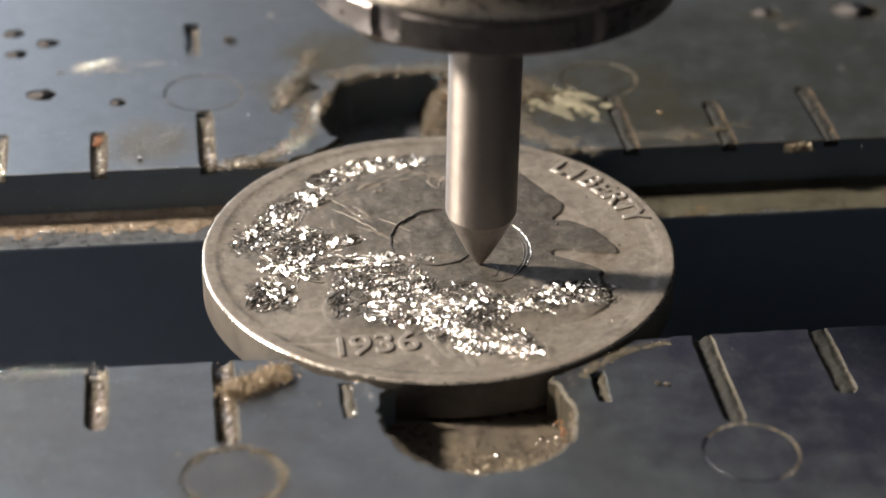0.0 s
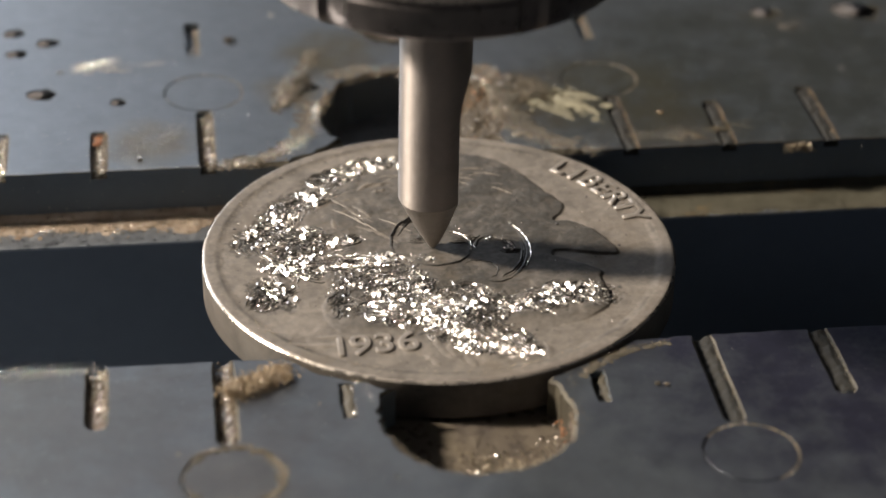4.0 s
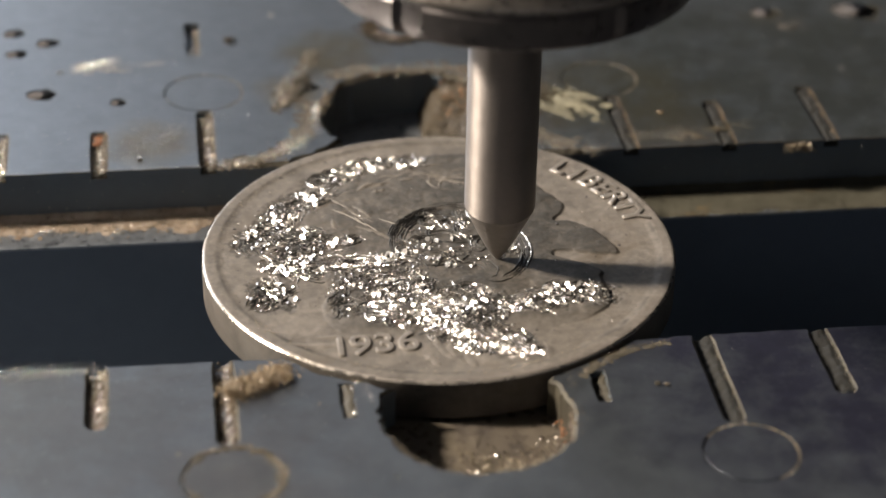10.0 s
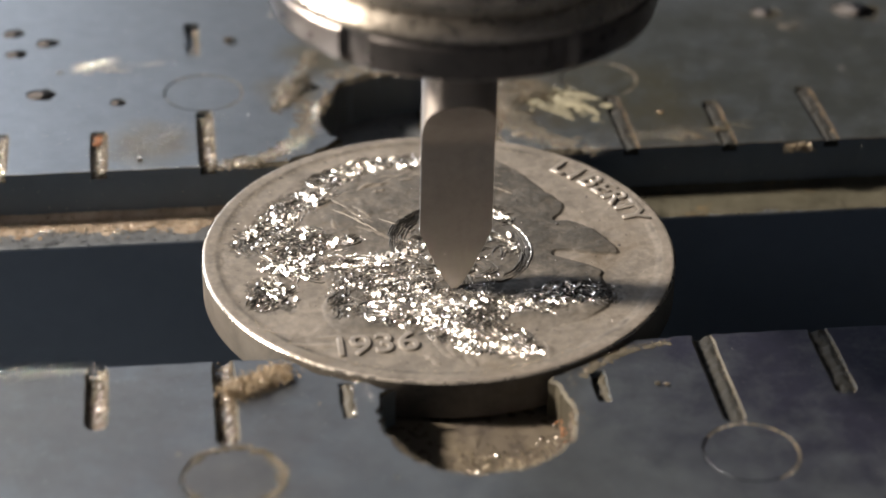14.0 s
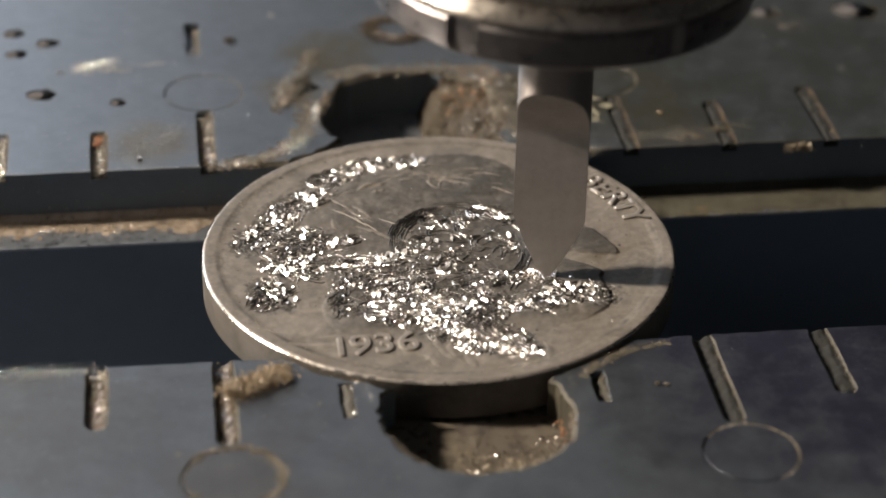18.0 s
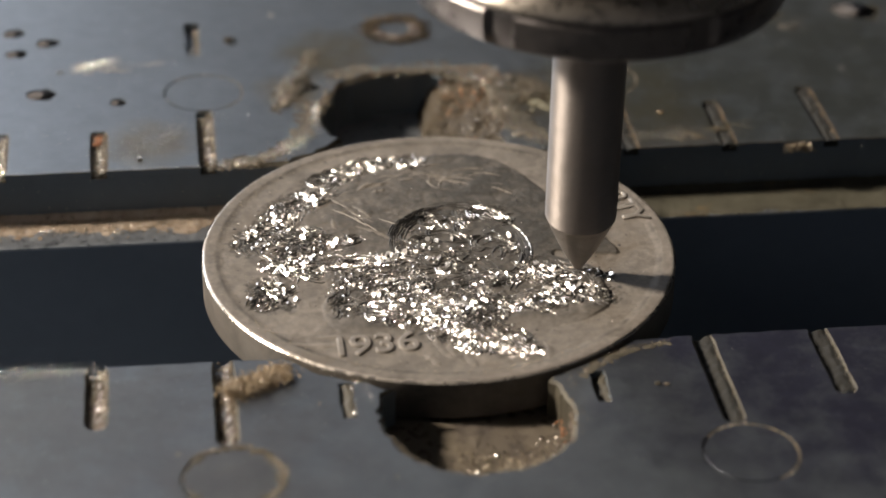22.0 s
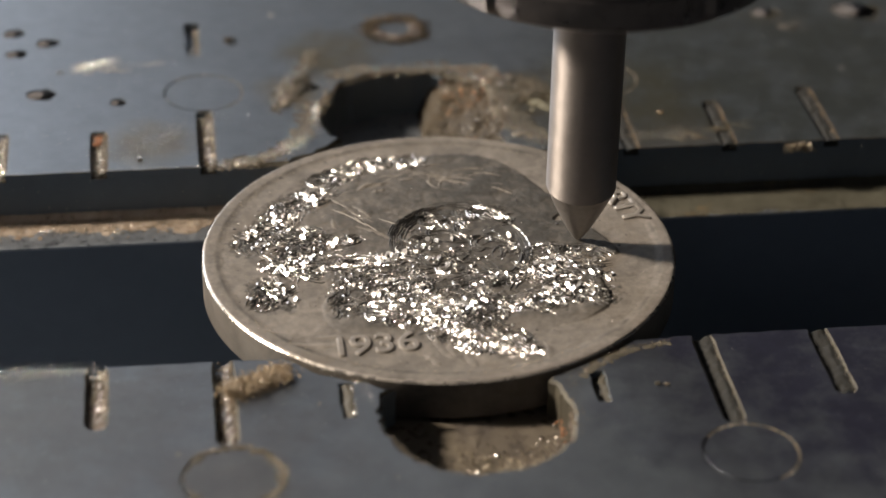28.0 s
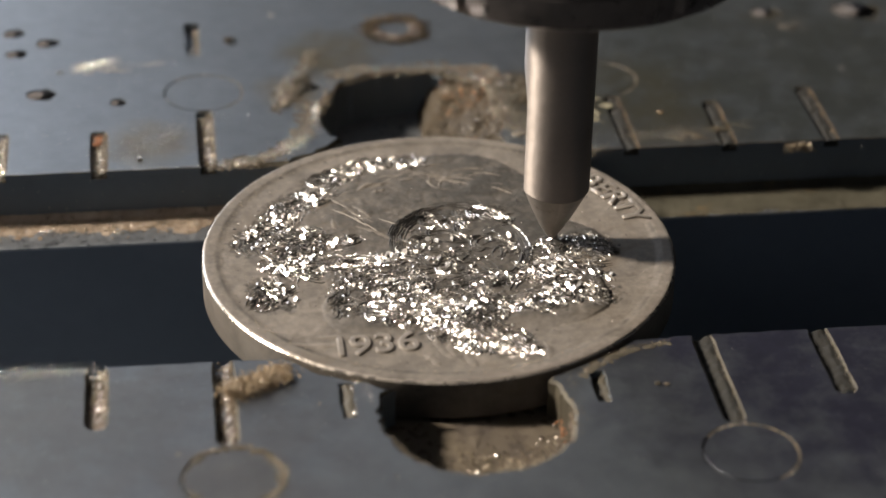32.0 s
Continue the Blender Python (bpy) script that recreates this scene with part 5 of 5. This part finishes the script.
lathe("collet_nut", [(1.9, NUT_Z + 0.5), (5.5, NUT_Z), (7.40, NUT_Z), (7.80, NUT_Z + 0.25), (7.92, NUT_Z + 0.7), (7.92, NUT_Z + 1.5), (7.80, NUT_Z + 1.62), (7.80, NUT_Z + 1.8)],
      M_NUT, spindle, 180, label="blackened steel collet nut with wrench slots", teeth=nut_slots)
ridges = []
for base, r in ((1.8, 7.9), (2.95, 7.35), (4.1, 6.9)):
    ridges += [(r - 0.02, NUT_Z + base), (r, NUT_Z + base + 0.06)] + [(r - 0.5 * (k / 6) ** 1.2, NUT_Z + base + 0.1 + 0.55 * k / 6) for k in range(7)] + [(r - 0.62, NUT_Z + base + 0.72), (r - 0.56, NUT_Z + base + 0.85)]
lathe("nut_collar", [(6.9, NUT_Z + 1.79)] + ridges + [(6.4, NUT_Z + 5.1), (6.4, NUT_Z + 6.4), (6.4, NUT_Z + 14)],
      M_COLLAR, spindle, 180, label="ridged upper collar of the nut")
lathe("spindle_housing", [(6.0, NUT_Z + 14), (14.0, NUT_Z + 15), (16.0, NUT_Z + 18), (16.0, NUT_Z + 80)], M_HOUSING, spindle, 96, label="metal spindle housing")


def engraving_bit(parent):
    """Half-round bit: full shank, a run-out curve, then half ground away down to a tip at z = 0; the flat faces -y."""
    seg, full = 128, 9.8
    cone = [0.0, 0.02, 0.05, 0.1, 0.16, 0.24, 0.32, 0.4, 0.48, 0.56, 0.64, 0.72, 0.8, 0.87, 0.94, 1.0]
    shank = [0.03, 0.5, 1.5, 3.0, 3.6] + [4.0 + 0.1 * k for k in range(34)] + [9.0, 11.5, 15.1]
    verts, faces = [], []
    for k in range(len(cone) + len(shank)):
        for s in range(seg):
            a = 2 * math.pi * s / seg
            back_turn = max(0.0, math.sin(a))
            h = 2.95 - 0.25 * back_turn ** 0.7
            if k < len(cone):
                z, r = cone[k] * h, R_BIT * 0.985 * cone[k] ** (0.76 + 0.1 * back_turn) + 0.012
            else:
                z, r = max(h + 0.03, shank[k - len(cone)] + 3.0) if k > len(cone) else h + 0.03, R_BIT + 0.012
            off = 0.0 if z <= 7.0 else (R_BIT * ((z - 7.0) / (full - 7.0)) ** 2.1 if z < full else R_BIT + 1)
            verts.append((r * math.cos(a), max(r * math.sin(a), -off - 0.02), z))
    rings = len(cone) + len(shank)
    for k in range(rings - 1):
        for s in range(seg):
            u = (s + 1) % seg
            faces.append((k * seg + s, k * seg + u, (k + 1) * seg + u, (k + 1) * seg + s))
    faces.append(tuple(reversed(range(seg))))
    faces.append(tuple(range((rings - 1) * seg, rings * seg)))
    ob = link_mesh("engraving_bit", verts, faces, M_CARBIDE, parent, 20, "grey half-round carbide engraving bit with a conical tip")
    ob.data.materials.append(M_FLAT)
    ob.data.materials.append(M_CONE)
    for f in ob.data.polygons:
        c = f.center / MM
        if c.z < full and abs(f.normal.x) < 0.05 and f.normal.y < -0.2 and c.y > -1.57:
            f.material_index = 1
        elif f.index < (len(cone) - 1) * seg:
            f.material_index = 2
    return ob


bit = engraving_bit(spindle)


# ---- what moves ----
def motions():
    # seconds, tip x, y, z in millimetres, turn of the flat in degrees
    rows = [
        (0, 1.70, -1.68, -0.1, 180), (0.2, 1.97, -1.72, -0.1, 176), (0.4, 0.57, -3.70, -0.1, 214), (0.6, 2.32, -3.02, -0.1, 213),
        (0.8, 3.42, -0.25, -0.1, 185), (1, 1.98, -0.44, -0.1, 152), (1.2, 2.29, 0.52, -0.1, 172), (1.3, 2.84, -0.75, -0.1, 214),
        (1.4, 3.39, -2.02, -0.1, 255), (1.6, 3.07, -2.23, -0.1, 232), (1.8, 3.56, 1.49, -0.1, 178), (1.9, 2.13, 2.00, -0.1, 136),
        (2, 0.71, 2.52, -0.1, 93), (2.07, 0.86, 2.17, -0.1, 44), (2.13, 1.02, 1.81, -0.1, -4), (2.2, 1.17, 1.46, -0.1, -53),
        (2.4, 0.50, 2.97, -0.1, -10), (2.5, 2.09, 2.35, -0.1, -55), (2.6, 3.68, 1.73, -0.1, -100), (2.8, 4.02, 1.70, -0.1, -63),
        (3, 1.05, 3.52, -0.1, -57), (3.2, -1.65, 1.56, -0.1, 0), (3.3, -1.11, 0.93, -0.1, -48), (3.4, -0.56, 0.29, -0.1, -96),
        (3.5, -0.48, 0.29, -0.1, -93), (3.75, -0.43, 0.09, -0.1, -112), (4, -0.20, -0.03, -0.1, -131), (4.25, -0.47, 0.20, -0.1, -150),
        (4.5, 0.86, 0.76, -0.1, -168), (4.75, 0.81, -0.01, -0.1, -187), (5, 0.69, 0.14, -0.1, -206), (5.25, 0.67, 0.17, -0.1, -225),
        (5.5, 1.03, 0.39, -0.1, -244), (5.55, 1.27, -0.00, -0.1, -213), (5.6, 1.52, -0.39, -0.1, -182), (5.8, -0.15, -1.84, -0.1, -218),
        (6, 1.28, -0.66, -0.1, -180), (6.2, 0.05, 0.40, -0.1, -190), (6.4, 1.02, 0.97, -0.1, -202), (6.5, 0.74, -0.22, -0.1, -150),
        (6.6, 0.45, -1.42, -0.1, -97), (6.7, -0.93, -0.64, -0.1, -128), (6.8, -2.32, 0.13, -0.1, -160), (7, -2.14, -0.21, -0.1, -180),
        (7.2, -1.06, 0.02, -0.1, -182), (7.4, -1.72, -0.57, -0.1, -175), (7.6, -0.54, 2.98, -0.1, -168), (7.8, 2.02, 2.91, -0.1, -132),
        (8, -0.85, 1.82, -0.1, -135), (8.2, -0.85, 1.82, -0.1, -138), (8.4, 1.51, 3.31, -0.1, -144), (8.6, 4.17, 1.52, -0.1, -123),
        (8.8, 3.83, -0.61, -0.1, -180), (9, 2.18, 1.66, -0.1, -195), (9.2, 1.66, 1.25, -0.1, -188), (9.4, 3.67, 1.39, -0.1, -150),
        (9.5, 3.31, -0.53, -0.1, -106), (9.6, 2.95, -2.45, -0.1, -62), (9.7, 2.78, -2.59, -0.1, -94), (9.8, 2.61, -2.73, -0.1, -125),
        (9.9, 2.59, -2.02, -0.1, -158), (10, 2.58, -1.30, -0.1, -190), (10.2, 2.56, -1.14, -0.1, -195), (10.3, 2.75, -1.95, -0.1, -150),
        (10.4, 2.94, -2.77, -0.1, -104), (10.5, 1.46, -3.24, -0.1, -52), (10.6, -0.01, -3.72, -0.1, 0), (10.8, -0.19, -3.17, -0.1, 0),
        (11, -0.32, -3.54, -0.1, 0), (11.2, 0.53, -3.31, -0.1, 0), (11.4, 0.40, -2.76, -0.1, 36), (11.6, 0.17, -3.59, -0.1, 0),
        (11.8, 0.86, -2.72, -0.1, 0), (12, 0.10, -2.18, -0.1, 40), (12.2, 0.78, -2.09, -0.1, 64), (12.4, 0.08, -1.70, -0.1, 73),
        (12.6, -0.62, -1.95, -0.1, 61), (12.8, -0.85, -1.77, -0.1, 108), (13, -1.02, -1.90, -0.1, 62), (13.1, -0.77, -1.69, -0.1, 31),
        (13.2, -0.52, -1.49, -0.1, 0), (13.4, -0.40, -1.50, -0.1, 0), (13.6, -0.61, -2.33, 3.7, 0), (13.8, 0.25, -2.94, 1.8, 0),
        (14, 0.33, -3.60, -0.1, -8), (14.2, 1.87, -2.35, -0.1, -12), (14.4, 1.50, -2.31, -0.1, 18), (14.5, 1.89, -2.82, -0.1, -10),
        (14.75, 1.99, -2.56, -0.1, -6), (15, 2.73, -2.45, -0.1, -2), (15.25, 3.05, -3.11, -0.1, 2), (15.5, 2.65, -2.51, -0.1, 6),
        (15.75, 3.47, -2.19, -0.1, 10), (16, 3.80, -3.02, -0.1, 14), (16.25, 3.74, -2.49, -0.1, 18), (16.5, 3.94, -2.55, -0.1, 22),
        (16.6, 4.15, -2.57, -0.1, 5), (16.7, 4.40, -2.43, -0.1, 36), (16.8, 4.65, -2.30, -0.1, 68), (17, 3.15, -3.56, -0.1, 30),
        (17.2, 2.74, -3.52, -0.1, 33), (17.4, 4.84, -2.95, -0.1, 46), (17.6, 4.10, -2.56, -0.1, 15), (17.8, 3.82, -2.22, -0.1, 50),
        (18, 4.48, -3.07, -0.1, 8), (18.2, 2.52, -3.35, -0.1, 38), (18.4, 3.04, -2.93, -0.1, 40), (18.6, 3.24, -3.26, -0.1, 15),
        (18.8, 3.65, -2.52, -0.1, 60), (19, 3.03, -3.33, -0.1, 25), (19.2, 4.18, -3.35, -0.1, 5), (19.3, 4.33, -2.98, -0.1, 42),
        (19.4, 4.48, -2.60, -0.1, 79), (19.6, 3.80, -3.16, -0.1, 36), (19.8, 4.79, -2.47, -0.1, 75), (20, 4.85, -3.10, -0.1, 60),
        (20.2, 3.83, -3.47, -0.1, 36), (20.3, 4.83, -2.54, -0.1, 96), (20.4, 5.83, -1.61, -0.1, 155), (20.6, 7.01, -3.00, -0.1, 130),
        (20.8, 6.80, -2.34, -0.1, 133), (21, 7.14, -2.54, -0.1, 97), (21.2, 5.33, -2.52, -0.1, 98), (21.4, 4.98, -3.12, -0.1, 73),
        (21.5, 5.26, -2.91, -0.1, 122), (21.6, 5.55, -2.70, -0.1, 172), (21.7, 5.26, -2.83, -0.1, 138), (21.8, 4.96, -2.96, -0.1, 105),
        (21.9, 5.48, -2.77, -0.1, 142), (22, 5.99, -2.58, -0.1, 180), (22.1, 5.66, -2.47, -0.1, 147), (22.2, 5.32, -2.36, -0.1, 114),
        (22.4, 5.33, -2.04, -0.1, 118), (22.6, 6.34, -2.30, -0.1, 165), (22.7, 5.95, -2.02, -0.1, 133), (22.8, 5.55, -1.75, -0.1, 101),
        (22.9, 5.78, -1.72, -0.1, 136), (23, 6.00, -1.70, -0.1, 170), (23.2, 6.83, -2.19, -0.1, 220), (23.4, 5.62, -1.59, -0.1, 180),
        (23.6, 4.78, -2.78, -0.1, 180), (23.8, 3.18, -3.88, -0.1, 160), (23.9, 1.93, -3.98, -0.1, 119), (24, 0.45, -4.15, -0.1, 82),
        (24.1, 2.03, -3.21, -0.1, 124), (24.2, 3.39, -2.34, -0.1, 170), (24.4, 5.25, 0.49, -0.1, 157), (24.6, 7.95, -0.35, -0.1, 180),
        (24.8, 6.87, -0.57, -0.1, 131), (25, 6.94, -0.91, -0.1, 180), (25.2, 8.04, -0.35, -0.1, 175), (25.4, 5.06, 0.34, -0.1, 138),
        (25.5, 4.08, -0.88, -0.1, 133), (25.75, 4.28, -1.00, -0.1, 134), (26, 4.44, -1.18, -0.1, 135), (26.25, 5.22, -0.25, -0.1, 136),
        (26.5, 4.91, -0.95, -0.1, 137), (26.75, 5.57, -0.52, -0.1, 138), (27, 5.61, -0.22, -0.1, 139), (27.25, 5.42, -0.55, -0.1, 140),
        (27.5, 5.61, -0.45, -0.1, 141), (27.55, 5.07, -0.61, -0.1, 98), (27.6, 4.53, -0.76, -0.1, 55), (27.8, 4.45, -0.18, -0.1, 110),
        (27.9, 5.45, -0.12, -0.1, 142), (28, 6.46, -0.06, -0.1, 175), (28.2, 5.82, -0.47, -0.1, 160), (28.4, 5.31, 1.07, -0.1, 128),
        (28.5, 4.91, 0.61, -0.1, 85), (28.6, 4.51, 0.15, -0.1, 42), (28.8, 7.49, 0.19, -0.1, 70), (29, 7.58, 0.86, -0.1, 30),
        (29.2, 7.76, 0.67, -0.1, 75), (29.4, 4.70, 0.29, -0.1, 25), (29.6, 3.01, -2.61, -0.1, 25), (29.7, 3.76, -1.23, -0.1, 82),
        (29.8, 4.51, 0.15, -0.1, 138), (30, 7.98, -0.18, -0.1, 180), (30.2, 6.69, -0.88, -0.1, 160), (30.4, 7.54, -0.95, -0.1, 165),
        (30.6, 6.50, -1.04, -0.1, 112), (30.8, 7.75, -0.54, -0.1, 170), (30.9, 6.74, -0.04, -0.1, 139), (31, 5.73, 0.46, -0.1, 108),
        (31.1, 6.31, 0.50, -0.1, 140), (31.2, 6.88, 0.54, -0.1, 172), (31.4, 6.76, 0.55, -0.1, 175), (31.5, 5.62, -0.03, -0.1, 138),
        (31.6, 4.49, -0.60, -0.1, 102), (31.8, 5.02, 0.09, -0.1, 150), (32, 5.30, 0.20, -0.1, 148),]
    walk(spindle, [(t, pose(x * MM, y * MM, (z + 0.0099 * x) * MM)) for t, x, y, z, a in rows])
    walk(bit, [(t, pose(0, 0, 0, 0, 0, -a - math.degrees(math.atan2(x + 11.4, y + 83.6)) - 3 * math.sin(radians(a)))) for t, x, y, z, a in rows])
    # cut metal lifts out of the coin's face as the bit passes
    for t, ob in NEW_CUTS:
        down, up = pose(0, 0, -0.5 * MM), pose(0, 0, 0)
        walk(ob, [(0.0, down), (t - 0.7, down), (t, up), (32.0, up)])


motions()
